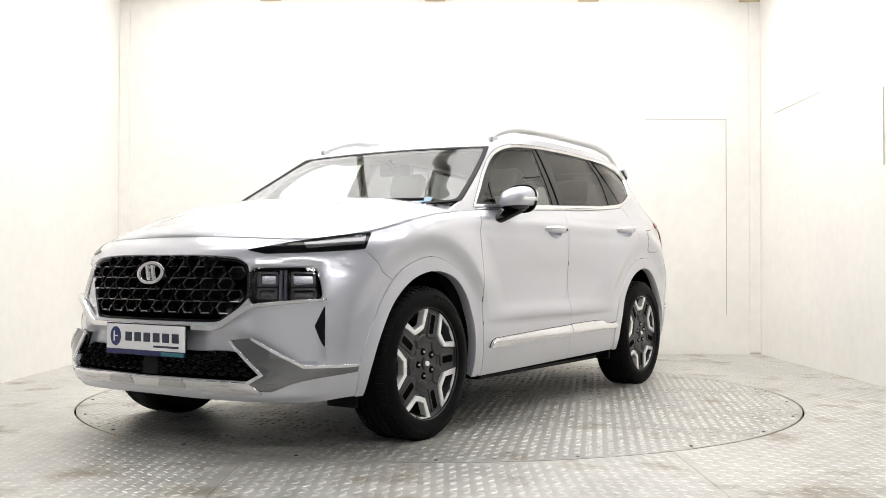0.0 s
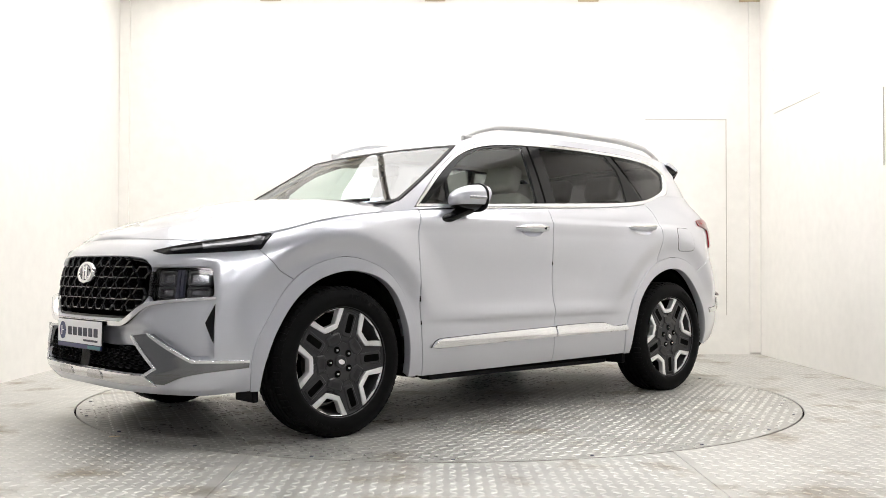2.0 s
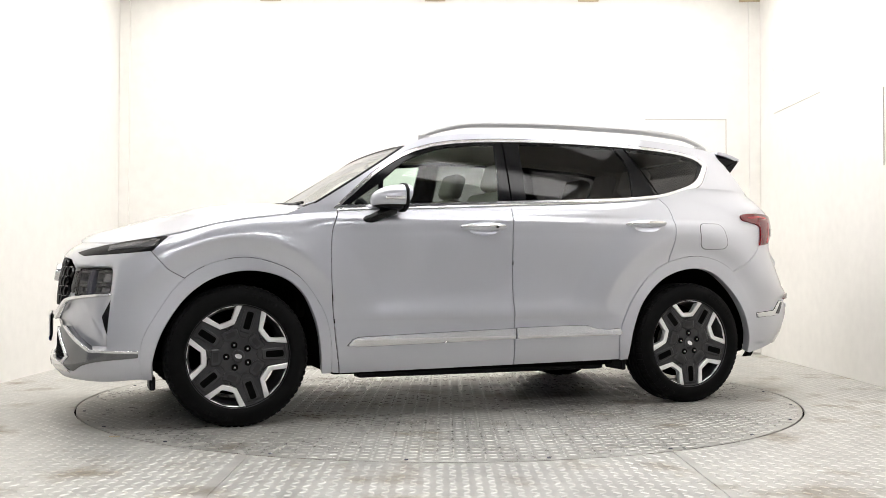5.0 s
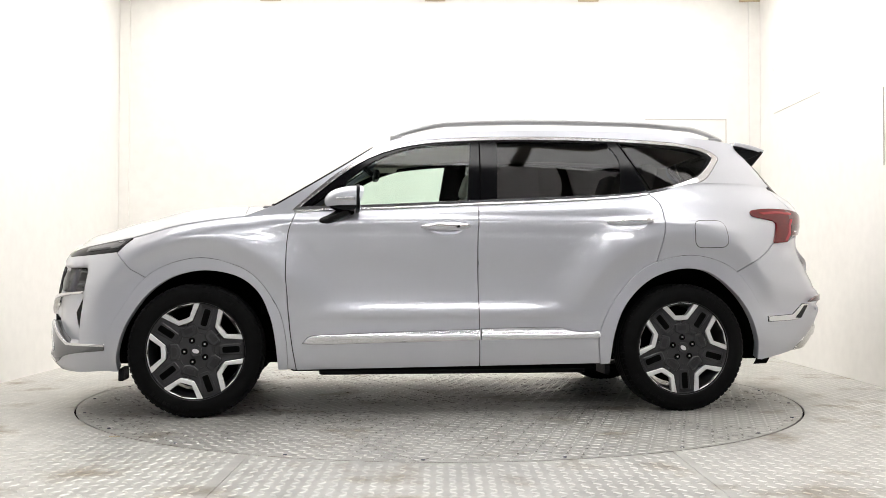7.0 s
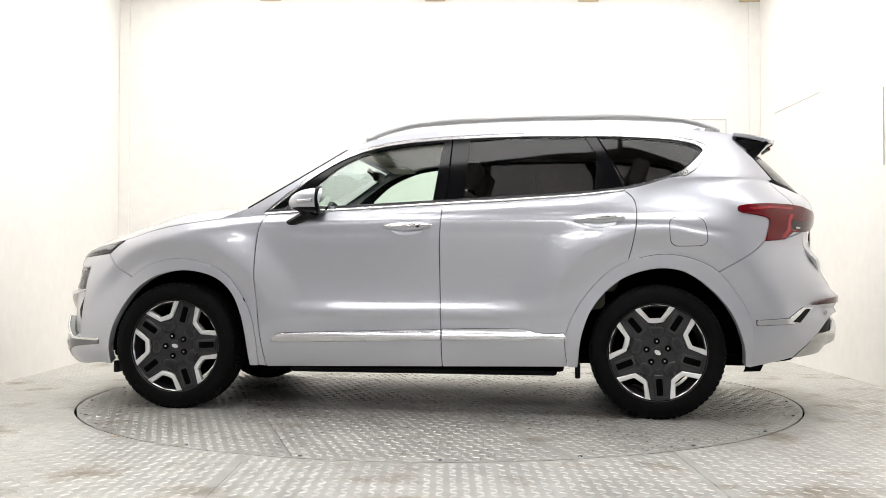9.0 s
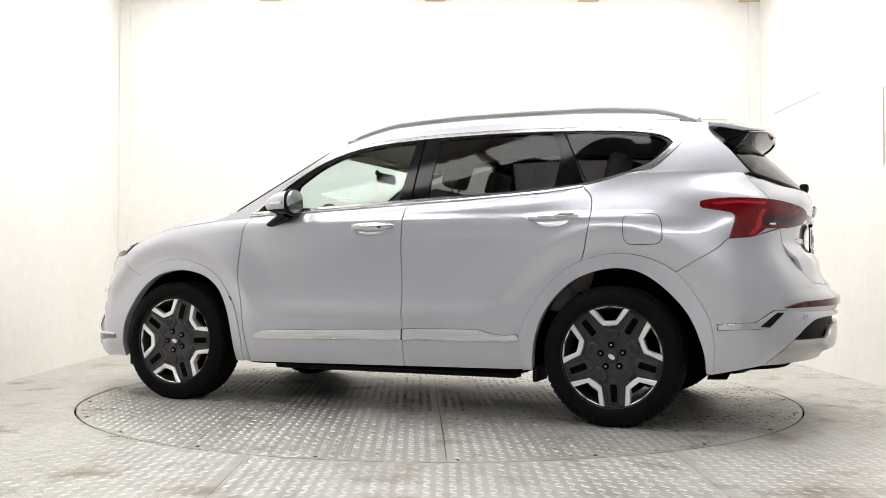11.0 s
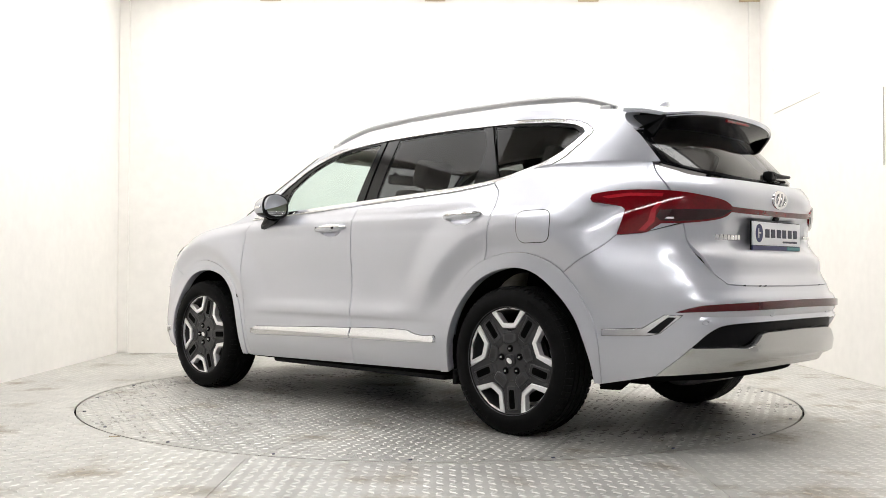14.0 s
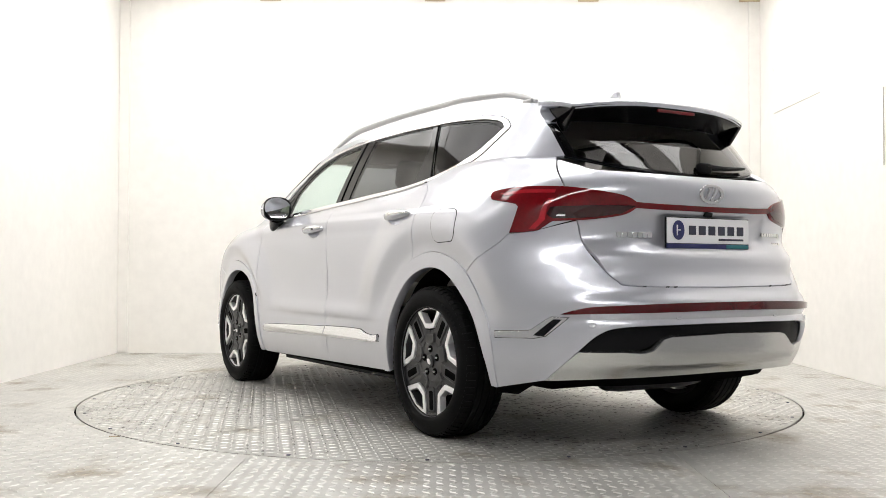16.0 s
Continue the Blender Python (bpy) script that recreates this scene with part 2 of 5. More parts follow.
def inside(pts, poly):
    x, y = pts[:, 0], pts[:, 1]
    q = np.array(poly)
    res = np.zeros(len(pts), bool)
    x0, y0 = q[:, 0], q[:, 1]
    x1, y1 = np.roll(x0, -1), np.roll(y0, -1)
    for i in range(len(q)):
        hit = (y0[i] > y) != (y1[i] > y)
        res ^= hit & (x < (x1[i] - x0[i]) * (y - y0[i]) / (y1[i] - y0[i] + 1e-15) + x0[i])
    return res


def dense(poly, d):
    out = []
    for i in range(len(poly)):
        a, b = np.array(poly[i]), np.array(poly[(i + 1) % len(poly)])
        k = max(1, int(np.ceil(np.linalg.norm(b - a) / d)))
        out += [tuple(a + (b - a) * j / k) for j in range(k)]
    return out


def panel(name, outline, raw, mat, parent, off=0.0, thick=.012, grid=.03, holes=(), label="", sides=(1,), relief=None):
    """A sheet that follows a surface within an outline, with turned-in edges. One object a side."""
    loops = [dense(outline, grid)] + [dense(h, grid) for h in holes]
    pts = np.array([q for l in loops for q in l])
    edges, k = [], 0
    for l in loops:
        edges += [(k + i, k + (i + 1) % len(l)) for i in range(len(l))]
        k += len(l)
    lo, hi = pts.min(0), pts.max(0)
    gx, gy = np.meshgrid(np.arange(lo[0], hi[0], grid), np.arange(lo[1], hi[1], grid), indexing="ij")
    g = np.stack([gx.ravel(), gy.ravel()], 1)
    keep = inside(g, loops[0])
    for h in loops[1:]:
        keep &= ~inside(g, h)
    g = g[keep]
    if len(g):
        d = np.sqrt(((g[:, None, :] - pts[None, :, :])**2).sum(2)).min(1)
        g = g[d > grid * .45]
    allp = np.vstack([pts, g]) if len(g) else pts
    vv, _, ff, _, _, _ = delaunay_2d_cdt([Vector(q) for q in allp.tolist()], edges, [], 0, 1e-6)
    uv = np.array([(v.x, v.y) for v in vv])
    tri = np.array([tuple(f) for f in ff if len(f) == 3])
    c = uv[tri].mean(1)
    keep = inside(c, loops[0])
    for h in loops[1:]:
        keep &= ~inside(c, h)
    tri = tri[keep]
    pos, nor = raw(uv[:, 0], uv[:, 1]), normal_of(raw, uv[:, 0], uv[:, 1])
    if (nor * (pos - np.array([0, 0, .75]))).sum() < 0:
        nor = -nor
    o = off if relief is None else off + relief(uv[:, 0], uv[:, 1])[:, None]
    pos = pos + nor * o
    fn = np.cross(pos[tri[:, 1]] - pos[tri[:, 0]], pos[tri[:, 2]] - pos[tri[:, 0]])
    flip = (fn * nor[tri[:, 0]]).sum(1) < 0
    tri[flip] = tri[flip][:, ::-1]
    # turned-in edge: a boundary edge belongs to one triangle
    count = {}
    for t in tri.tolist():
        for i in range(3):
            e = (t[i], t[(i + 1) % 3])
            count[e] = count.get(e, 0) + 1
    border = [e for e in count if (e[1], e[0]) not in count]
    verts, norms, faces = list(pos), list(nor), [tuple(t) for t in tri.tolist()]
    rnd = min(.004, thick * .4)
    ring = {}
    for a, b in border:
        tng = pos[b] - pos[a]
        for v in (a, b):
            out = np.cross(tng, nor[v])
            out = out / (np.linalg.norm(out) + 1e-12)
            ring.setdefault(v, []).append(out)
    idx = {}
    for v, os in ring.items():
        out = sum(os)
        out = out / (np.linalg.norm(out) + 1e-12)
        # the edge rolls over, then goes in
        idx[v] = len(verts)
        verts += [pos[v] + out * rnd * .5 - nor[v] * rnd, pos[v] + out * rnd * .5 - nor[v] * thick]
        norms += [out * .9 + nor[v] * .3, out]
    for a, b in border:
        i, j = idx[a], idx[b]
        faces += [(b, a, i, j), (j, i, i + 1, j + 1)]
    made = []
    for s in sides:
        v, n, f = np.array(verts), np.array(norms), faces
        if s < 0:
            v, n, f = v * [1, -1, 1], n * [1, -1, 1], [q[::-1] for q in faces]
        if relief is not None:
            made.append(raw_part(name, v, f, mat, parent, label, True, None, 40))
        else:
            made.append(raw_part(name, v, f, mat, parent, label, True, n))
    return made


def sheet_bm(poly, z0, z1):
    """A flat sheet of any outline, with its edge."""
    n = len(poly)
    vv, _, ff, _, _, _ = delaunay_2d_cdt([Vector(q) for q in poly], [(i, (i + 1) % n) for i in range(n)], [], 0, 1e-7)
    uv = np.array([(v.x, v.y) for v in vv])
    bm = bmesh.new()
    top = [bm.verts.new((x, y, z1)) for x, y in uv]
    tri = [f for f in ff if inside(uv[list(f)].mean(0)[None, :], poly)[0]]
    for f in tri:
        a, b, c = (uv[i] for i in f[:3])
        up = (b[0] - a[0]) * (c[1] - a[1]) - (b[1] - a[1]) * (c[0] - a[0]) > 0
        bm.faces.new([top[i] for i in (f if up else f[::-1])])
    ring = [bm.verts.new((x, y, z1)) for x, y in poly]
    low = [bm.verts.new((x, y, z0)) for x, y in poly]
    for i in range(n):
        j = (i + 1) % n
        bm.faces.new((ring[i], low[i], low[j], ring[j]))
    return bm


def box_bm(size, at=(0, 0, 0), bevel=.01, segs=2, turn=None):
    bm = bmesh.new()
    bmesh.ops.create_cube(bm, size=1)
    bmesh.ops.scale(bm, vec=size, verts=bm.verts)
    if bevel:
        bmesh.ops.bevel(bm, geom=bm.edges[:], offset=min(bevel, min(size) * .45), segments=segs, affect="EDGES", profile=.6)
    m = Matrix.Translation(at) @ (turn if turn else Matrix())
    bmesh.ops.transform(bm, matrix=m, verts=bm.verts)
    return bm


def lathe(profile, segs=64):
    """A solid of turning round the y axis from (radius, y) points."""
    verts, faces = [], []
    n = len(profile)
    for i in range(segs):
        c, s = math.cos(2 * math.pi * i / segs), math.sin(2 * math.pi * i / segs)
        verts += [(r * c, y, r * s) for r, y in profile]
    for i in range(segs):
        a, b = i * n, (i + 1) % segs * n
        faces += [(a + k, a + k + 1, b + k + 1, b + k) for k in range(n - 1)]
    return verts, faces


def prism(poly, y0, y1, bevel=.0):
    """A plate between y0 and y1 with a polygon outline in (x, z); chamfered at its outer face y1."""
    bm = bmesh.new()
    inner = inset(poly, bevel) if bevel else poly
    a = [bm.verts.new((x, y0, z)) for x, z in poly]
    b = [bm.verts.new((x, y1 - bevel, z)) for x, z in poly]
    n = len(poly)
    for i in range(n):
        j = (i + 1) % n
        bm.faces.new((a[i], a[j], b[j], b[i]))
    if bevel:
        c = [bm.verts.new((x, y1, z)) for x, z in inner]
        for i in range(n):
            j = (i + 1) % n
            bm.faces.new((b[i], b[j], c[j], c[i]))
        b = c
    for loop, back in ((b, False), (a, True)):
        q = [(v.co.x, v.co.z) for v in loop]
        vv, _, ff, orig, _, _ = delaunay_2d_cdt([Vector(c) for c in q], [(i, (i + 1) % n) for i in range(n)], [], 0, 1e-9)
        uv = np.array([(v.x, v.y) for v in vv])
        for f in ff:
            if inside(uv[list(f)].mean(0)[None, :], q)[0]:
                ids = [orig[i][0] for i in f if orig[i]]
                if len(set(ids)) == 3:
                    bm.faces.new([loop[i] for i in ids])
    bmesh.ops.recalc_face_normals(bm, faces=bm.faces)
    return bm


def tube(points, radius, segs=8, squash=1.0):
    """A rod along points."""
    p = np.array(points, float)
    bm = bmesh.new()
    rings = []
    for i in range(len(p)):
        d = p[min(i + 1, len(p) - 1)] - p[max(i - 1, 0)]
        d = Vector(d).normalized()
        u = d.cross(Vector((0, 0, 1)))
        u = u.normalized() if u.length > .01 else Vector((1, 0, 0))
        w = u.cross(d)
        r = radius[i] if hasattr(radius, "__len__") else radius
        rings.append([bm.verts.new(Vector(p[i]) + u * r * math.cos(2 * math.pi * k / segs) + w * r * squash * math.sin(2 * math.pi * k / segs)) for k in range(segs)])
    for a, b in zip(rings, rings[1:]):
        for k in range(segs):
            bm.faces.new((a[k], a[(k + 1) % segs], b[(k + 1) % segs], b[k]))
    bm.faces.new(rings[0][::-1])
    bm.faces.new(rings[-1])
    bmesh.ops.recalc_face_normals(bm, faces=bm.faces)
    return bm


def thing(name, label, category, group="", kind=""):
    return tagged(new(name), label, category, group, kind)
# ---------------------------------------------------------------- the studio
X0, X1, Y0, Y1, TOP = -3.12, 3.10, -9.0, 3.04, 3.62
Y_OPEN = -2.0          # unseen: the white ends here, placed so the car mirrors a dim workshop
TABLE_R = 2.225


def slab(name, x0, x1, y0, y1, z0, z1, mat, label="", category="", kind="structure", bevel=0.0, parent=None):
    ob = part(name, box_bm((x1 - x0, y1 - y0, z1 - z0), ((x0 + x1) / 2, (y0 + y1) / 2, (z0 + z1) / 2), bevel), mat, parent)
    if kind and not parent:
        tagged(ob, label, category, "", kind)
    return ob


def lugs(points, angles, length=.042, width=.013, height=.0022):
    """Raised tread bars: low roofs with pointed ends."""
    p, t = np.asarray(points, float), np.asarray(angles, float)
    n = len(p)
    base = np.array([(-.5, 0, 0), (-.18, -.5, 0), (.18, -.5, 0), (.5, 0, 0), (.18, .5, 0), (-.18, .5, 0), (-.26, 0, 1), (.26, 0, 1)]) * [length, width, height]
    c, s = np.cos(t)[:, None], np.sin(t)[:, None]
    x = p[:, :1] + base[None, :, 0] * c - base[None, :, 1] * s
    y = p[:, 1:2] + base[None, :, 0] * s + base[None, :, 1] * c
    z = np.broadcast_to(base[None, :, 2], x.shape)
    v = np.stack([x, y, z], -1).reshape(-1, 3)
    f0 = [(0, 1, 6), (1, 2, 7, 6), (2, 3, 7), (3, 4, 7), (4, 5, 6, 7), (5, 0, 6)]
    faces = [tuple(k * 8 + i for i in f) for k in range(n) for f in f0]
    return v, faces


def tread(x0, x1, y0, y1, keep, pitch=.037, turn=0.0):
    """Tread bars in a basket pattern, every second one across."""
    ii, jj = np.meshgrid(np.arange(int((x1 - x0) / pitch) + 1), np.arange(int((y1 - y0) / pitch) + 1), indexing="ij")
    pts = np.stack([x0 + (ii.ravel() + .5) * pitch, y0 + (jj.ravel() + .5) * pitch], 1)
    ang = np.where((ii + jj).ravel() % 2 == 0, math.pi / 4, -math.pi / 4) + turn
    ok = keep(pts)
    return pts[ok], ang[ok]


def floor():
    seam = .0015
    # the sheet under all
    slab("ground", -14, 14, -20, 12, -.30, -.02, FLOOR_STEEL)
    seams_x = (-3.20, -.83, 1.05, 3.20)
    for k in range(3):
        x0, x1 = seams_x[k] + seam, seams_x[k + 1] - seam
        for y0, y1 in ((Y0, -4.2), (-4.2, Y1 + .1)):
            poly = rectangle_minus_disc(x0, x1, y0 + seam, y1 - seam, TABLE_R + .005)
            if not poly:
                continue
            bm = sheet_bm(poly, -.02, 0)
            tagged(part("floor", bm, FLOOR_STEEL, None), "worn grey steel tread-plate floor sheet", "floor", "", "structure")

    def keep(p):
        x, y = p[:, 0], p[:, 1]
        ok = np.hypot(x, y) > TABLE_R + .03
        for s in seams_x[1:3]:
            ok &= np.abs(x - s) > .02
        return ok & (x > X0 + .02) & (x < X1 - .02)
    pts, ang = tread(X0, X1, -5.0, Y1, keep, .050)
    v, f = lugs(pts, ang, .044, .015, .0026)
    tagged(raw_part("floor_tread", v, f, FLOOR_BAR, None, "", False), "raised tread bars of the floor plates", "tread", "", "stuff")


def rectangle_minus_disc(x0, x1, y0, y1, r):
    """The outline of a plate, cut along the edge of the turntable where it meets it. A plate cut in two parts keeps a bridge outside."""
    if y1 < -r or y0 > r:
        return [(x0, y0), (x1, y0), (x1, y1), (x0, y1)]
    n = 60
    def chord(x):
        return math.sqrt(max(r * r - x * x, 0))
    if abs(x0) < r and abs(x1) < r:
        return [(x0, y0), (x1, y0), (x1, -chord(x1))] + [(x, -chord(x)) for x in np.linspace(x1, x0, n)[1:-1]] + [(x0, -chord(x0))]
    if x0 <= -r:
        a1 = math.atan2(chord(x1), x1)
        arc = [(r * math.cos(a), r * math.sin(a)) for a in np.linspace(2 * math.pi - a1, a1, n)]
        return [(x0, y0), (x1, y0)] + arc + [(x1, y1), (x0, y1)]
    a0 = math.atan2(chord(x0), x0)
    arc = [(r * math.cos(a), r * math.sin(a)) for a in np.linspace(a0, -a0, n)]
    return [(x0, y0), (x1, y0), (x1, y1), (x0, y1)] + arc


def back_plate():
    """The middle plate behind the turntable."""
    r, x0, x1, y1 = TABLE_R + .005, -.827, 1.047, Y1 + .1
    poly = [(x, math.sqrt(r * r - x * x)) for x in np.linspace(x0, x1, 50)] + [(x1, y1), (x0, y1)]
    bm = sheet_bm(poly, -.02, 0)
    tagged(part("floor", bm, FLOOR_STEEL, None), "worn grey steel tread-plate floor sheet", "floor", "", "structure")


turntable = thing("turntable", "round grey steel tread-plate turntable flush with the floor", "turntable")


def build_turntable():
    """Plates of a disc, cut along parallel seams, with tread bars and edge screws."""
    d = Vector((-.39, .88)).normalized()
    n = Vector((d.y, -d.x))
    cuts = (-2.3, -1.15, .02, 1.19, 2.3)
    r = TABLE_R - .006
    for k in range(4):
        lo, hi = max(cuts[k] + .002, -r + .001), min(cuts[k + 1] - .002, r - .001)
        pts = []
        for c in np.linspace(lo, hi, 40):
            h = math.sqrt(r * r - c * c)
            pts.append(n * c + d * h)
        for c in np.linspace(hi, lo, 40):
            h = math.sqrt(r * r - c * c)
            pts.append(n * c - d * h)
        bm = sheet_bm([(p.x, p.y) for p in pts], -.015, 0)
        plate_ob = part("table_plate", bm, TABLE_STEEL, turntable)
        turn = math.atan2(d.y, d.x) + (0 if k % 2 else math.pi / 2)

        def keep(p, lo=lo, hi=hi):
            c = p[:, 0] * n.x + p[:, 1] * n.y
            return (np.hypot(p[:, 0], p[:, 1]) < r - .02) & (c > lo + .012) & (c < hi - .012)
        q, a = tread(-2.3, 2.3, -2.3, 2.3, lambda p: np.ones(len(p), bool), .050)
        rot = np.array([[math.cos(turn), -math.sin(turn)], [math.sin(turn), math.cos(turn)]])
        q = q @ rot.T
        a = a + turn
        ok = keep(q)
        v, f = lugs(q[ok], a[ok], .044, .015, .0026)
        ob = raw_part("table_tread", v, f, TABLE_BAR, plate_ob, "", False)
        ob["kind"] = "stuff"
    for k in range(22):
        t = 2 * math.pi * k / 22
        v, f = lathe([(.0, .003), (.008, .003), (.010, .0), (.010, -.004)], 10)
        ob = raw_part("screw", [(x, z, y) for x, y, z in v], [q[::-1] for q in f], PLATE_GREY, turntable)
        ob.matrix_basis = pose((TABLE_R - .05) * math.cos(t), (TABLE_R - .05) * math.sin(t), .001)
    v, f = lathe([(TABLE_R + .012, -.012), (TABLE_R - .012, -.012)], 128)
    raw_part("gap_ring", [(x, z, y) for x, y, z in v], f, INNER, turntable)


def room():
    slab("wall_north", X0 - .2, X1 + .2, Y1, Y1 + .2, 0, TOP + .2, WALL, "plain glossy white studio wall", "wall")
    slab("wall_west", X0 - .2, X0, Y_OPEN, Y1, 0, TOP + .2, WALL, "plain glossy white studio wall", "wall")
    slab("wall_east", X1, X1 + .2, Y_OPEN, Y1, 0, TOP + .2, WALL, "plain glossy white studio wall", "wall")
    # unseen workshop shell, toned dark to hold light off the car
    slab("wall_west_workshop", X0 - .2, X0, Y0, Y_OPEN, 0, TOP + .2, WALL_DARK, "dim workshop wall", "wall")
    slab("wall_east_workshop", X1, X1 + .2, Y0, Y_OPEN, 0, TOP + .2, WALL_DARK, "dim workshop wall", "wall")
    slab("ceiling_workshop", X0, X1, Y0, Y_OPEN + .6, TOP, TOP + .15, CEILING_DARK, "dim workshop ceiling", "ceiling")
    # unseen wall, toned pale to throw light back on the car's side
    slab("wall_south", X0 - .2, X1 + .2, Y0 - .2, Y0, 0, TOP + .2, WALL_FILL, "unseen pale wall that throws light back on the car", "wall")
    slab("ceiling", X0, X1, Y_OPEN + .6, Y1, TOP, TOP + .15, WALL, "white ceiling", "ceiling")
    # a flush door in the back wall: thin joint lines
    d = tagged(new("door_1"), "white flush door let into the wall", "door", "", "structure")
    slab("door_leaf", 1.985, 2.765, Y1 - .003, Y1 - .0005, .02, 2.27, WALL, kind="", parent=d)
    slab("door_joint", 2.765, 2.773, Y1 - .005, Y1 - .001, .38, 2.28, GREY_LINE, kind="", parent=d)
    slab("door_joint", 1.985, 2.773, Y1 - .005, Y1 - .001, 2.272, 2.280, GREY_LINE, kind="", parent=d)
    # the corner batten at the right, a faint seam left
    slab("trim_corner", X1 - .11, X1 - .001, Y1 - .02, Y1 - .001, .02, TOP, WALL, "white corner batten", "trim", bevel=.004)
    slab("trim_corner_west", X0 + .001, X0 + .10, Y1 - .02, Y1 - .001, .02, TOP, WALL, "white corner batten", "trim", bevel=.004)
    slab("trim_line", X1 - .006, X1 - .001, 1.55, 2.62, 2.27, 2.273, GREY_LINE, "thin grey line on the wall", "trim")
    slab("trim_side", X1 - .008, X1 - .001, .40, .406, 1.55, 2.1, GREY_LINE, "thin wall joint", "trim")
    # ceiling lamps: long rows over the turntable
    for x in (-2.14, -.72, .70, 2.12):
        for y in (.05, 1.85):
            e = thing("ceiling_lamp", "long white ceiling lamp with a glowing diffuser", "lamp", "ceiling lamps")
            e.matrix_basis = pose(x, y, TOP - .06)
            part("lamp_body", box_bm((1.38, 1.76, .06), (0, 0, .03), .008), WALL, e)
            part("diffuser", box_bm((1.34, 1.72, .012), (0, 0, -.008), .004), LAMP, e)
    # the y = -6 row is unseen fill, added to light the car's near side
    for y, glow in ((-1.75, STRIP), (-6.0, FILL_STRIP)):
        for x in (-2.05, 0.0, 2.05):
            e = thing("strip_lamp", "white glowing strip lamp under the ceiling; the workshop row is added fill", "lamp", "strip lamps")
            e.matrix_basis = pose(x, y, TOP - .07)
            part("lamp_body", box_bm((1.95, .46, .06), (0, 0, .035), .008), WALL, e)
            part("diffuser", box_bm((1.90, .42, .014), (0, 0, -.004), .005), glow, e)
    # brown blocks added in place of the shadows of lamp fittings
    for x in (-1.66, -.06, 1.43, 3.0):
        b = thing("shadow_block", "small brown block in place of a shadow on the wall", "bracket", "wall brackets")
        part("block_plate", box_bm((.20, .03, .16), (0, -.015, 0), .006), BROWN, b)
        part("block_arm", box_bm((.05, .16, .03), (0, -.10, .05), .006), BROWN, b)
        b.matrix_basis = pose(x, Y1 - .001, 3.505)


floor()
back_plate()
build_turntable()
room()
# dirt on the floor
leaf = thing("dry_leaf", "small brown dry leaf lying on the floor", "leaf")
lb = box_bm((.05, .018, .004), (0, 0, .004), .002)
for v in lb.verts:
    v.co.z += .01 * abs(v.co.x) / .025
    v.co.y *= 1 - abs(v.co.x) / .04
part("blade", lb, BROWN, leaf)
leaf.matrix_basis = pose(-1.55, -1.69, .002, 0, 0, 12)
# ---------------------------------------------------------------- the car
def top_run(a0, a1, n=14, drop=0.0):
    return [(a, float(top_z(a)) - drop) for a in np.linspace(a0, a1, n)]


FRONT_ARCH = spline((.936, .255), (.955, .43), (.985, .56), (1.05, .69), (1.165, .775), (1.341, .805), (1.522, .768), (1.66, .672), (1.755, .528), (1.808, .376), (1.832, .25))
FRONT_CLAD = spline((.885, .255), (.897, .438), (.944, .603), (1.068, .773), (1.221, .850), (1.387, .872), (1.57, .828), (1.702, .735), (1.803, .575), (1.860, .437), (1.874, .25))
REAR_ARCH = spline((-.949, .274), (-.972, .453), (-1.039, .615), (-1.173, .751), (-1.341, .815), (-1.511, .812), (-1.647, .738), (-1.772, .597), (-1.840, .416), (-1.866, .29))
REAR_CLAD = spline((-.895, .272), (-.883, .438), (-.956, .615), (-1.089, .777), (-1.223, .858), (-1.409, .897), (-1.579, .876), (-1.718, .804), (-1.825, .660), (-1.878, .521), (-1.898, .285))
DOOR_FRONT = spline((.846, 1.131), (.885, 1.02), (.897, .85), (.893, .70), (.870, .45), (.838, .248))
DOOR_MID = spline((-.190, 1.186), (-.179, 1.0), (-.179, .807), (-.187, .5), (-.193, .262))
DOOR_REAR = spline((-1.211, 1.257), (-1.262, 1.20), (-1.272, 1.10), (-1.251, .96), (-1.223, .858))
WINDOWS = joined(spline((.86, 1.146), (.5, 1.161), (-.19, 1.196), (-.7, 1.222), (-1.0, 1.241), (-1.243, 1.268), (-1.44, 1.307), (-1.55, 1.345), (-1.60, 1.376)), [(-1.655, 1.438), (-1.694, 1.486), (-1.698, 1.496), (-1.690, 1.508), (-1.655, 1.535)], spline((-1.60, 1.557), (-1.45, 1.580), (-1.20, 1.594), (-.90, 1.604), (-.606, 1.605), (-.23, 1.596), (.075, 1.573), (.275, 1.534), (.443, 1.469), (.607, 1.364), (.732, 1.261)), [(.86, 1.146)])
SCREEN_EDGE = spline((.970, 1.170), (.803, 1.272), (.601, 1.399), (.41, 1.524))
ROOF_EDGE = spline((.41, 1.524), (.28, 1.578), (.08, 1.615), (-.23, 1.640), (-.60, 1.651), (-1.04, 1.651), (-1.40, 1.638), (-1.70, 1.615), (-1.83, 1.600))
GATE_EDGE = spline((-1.83, 1.600), (-1.842, 1.548), (-1.94, 1.455), (-2.045, 1.330))


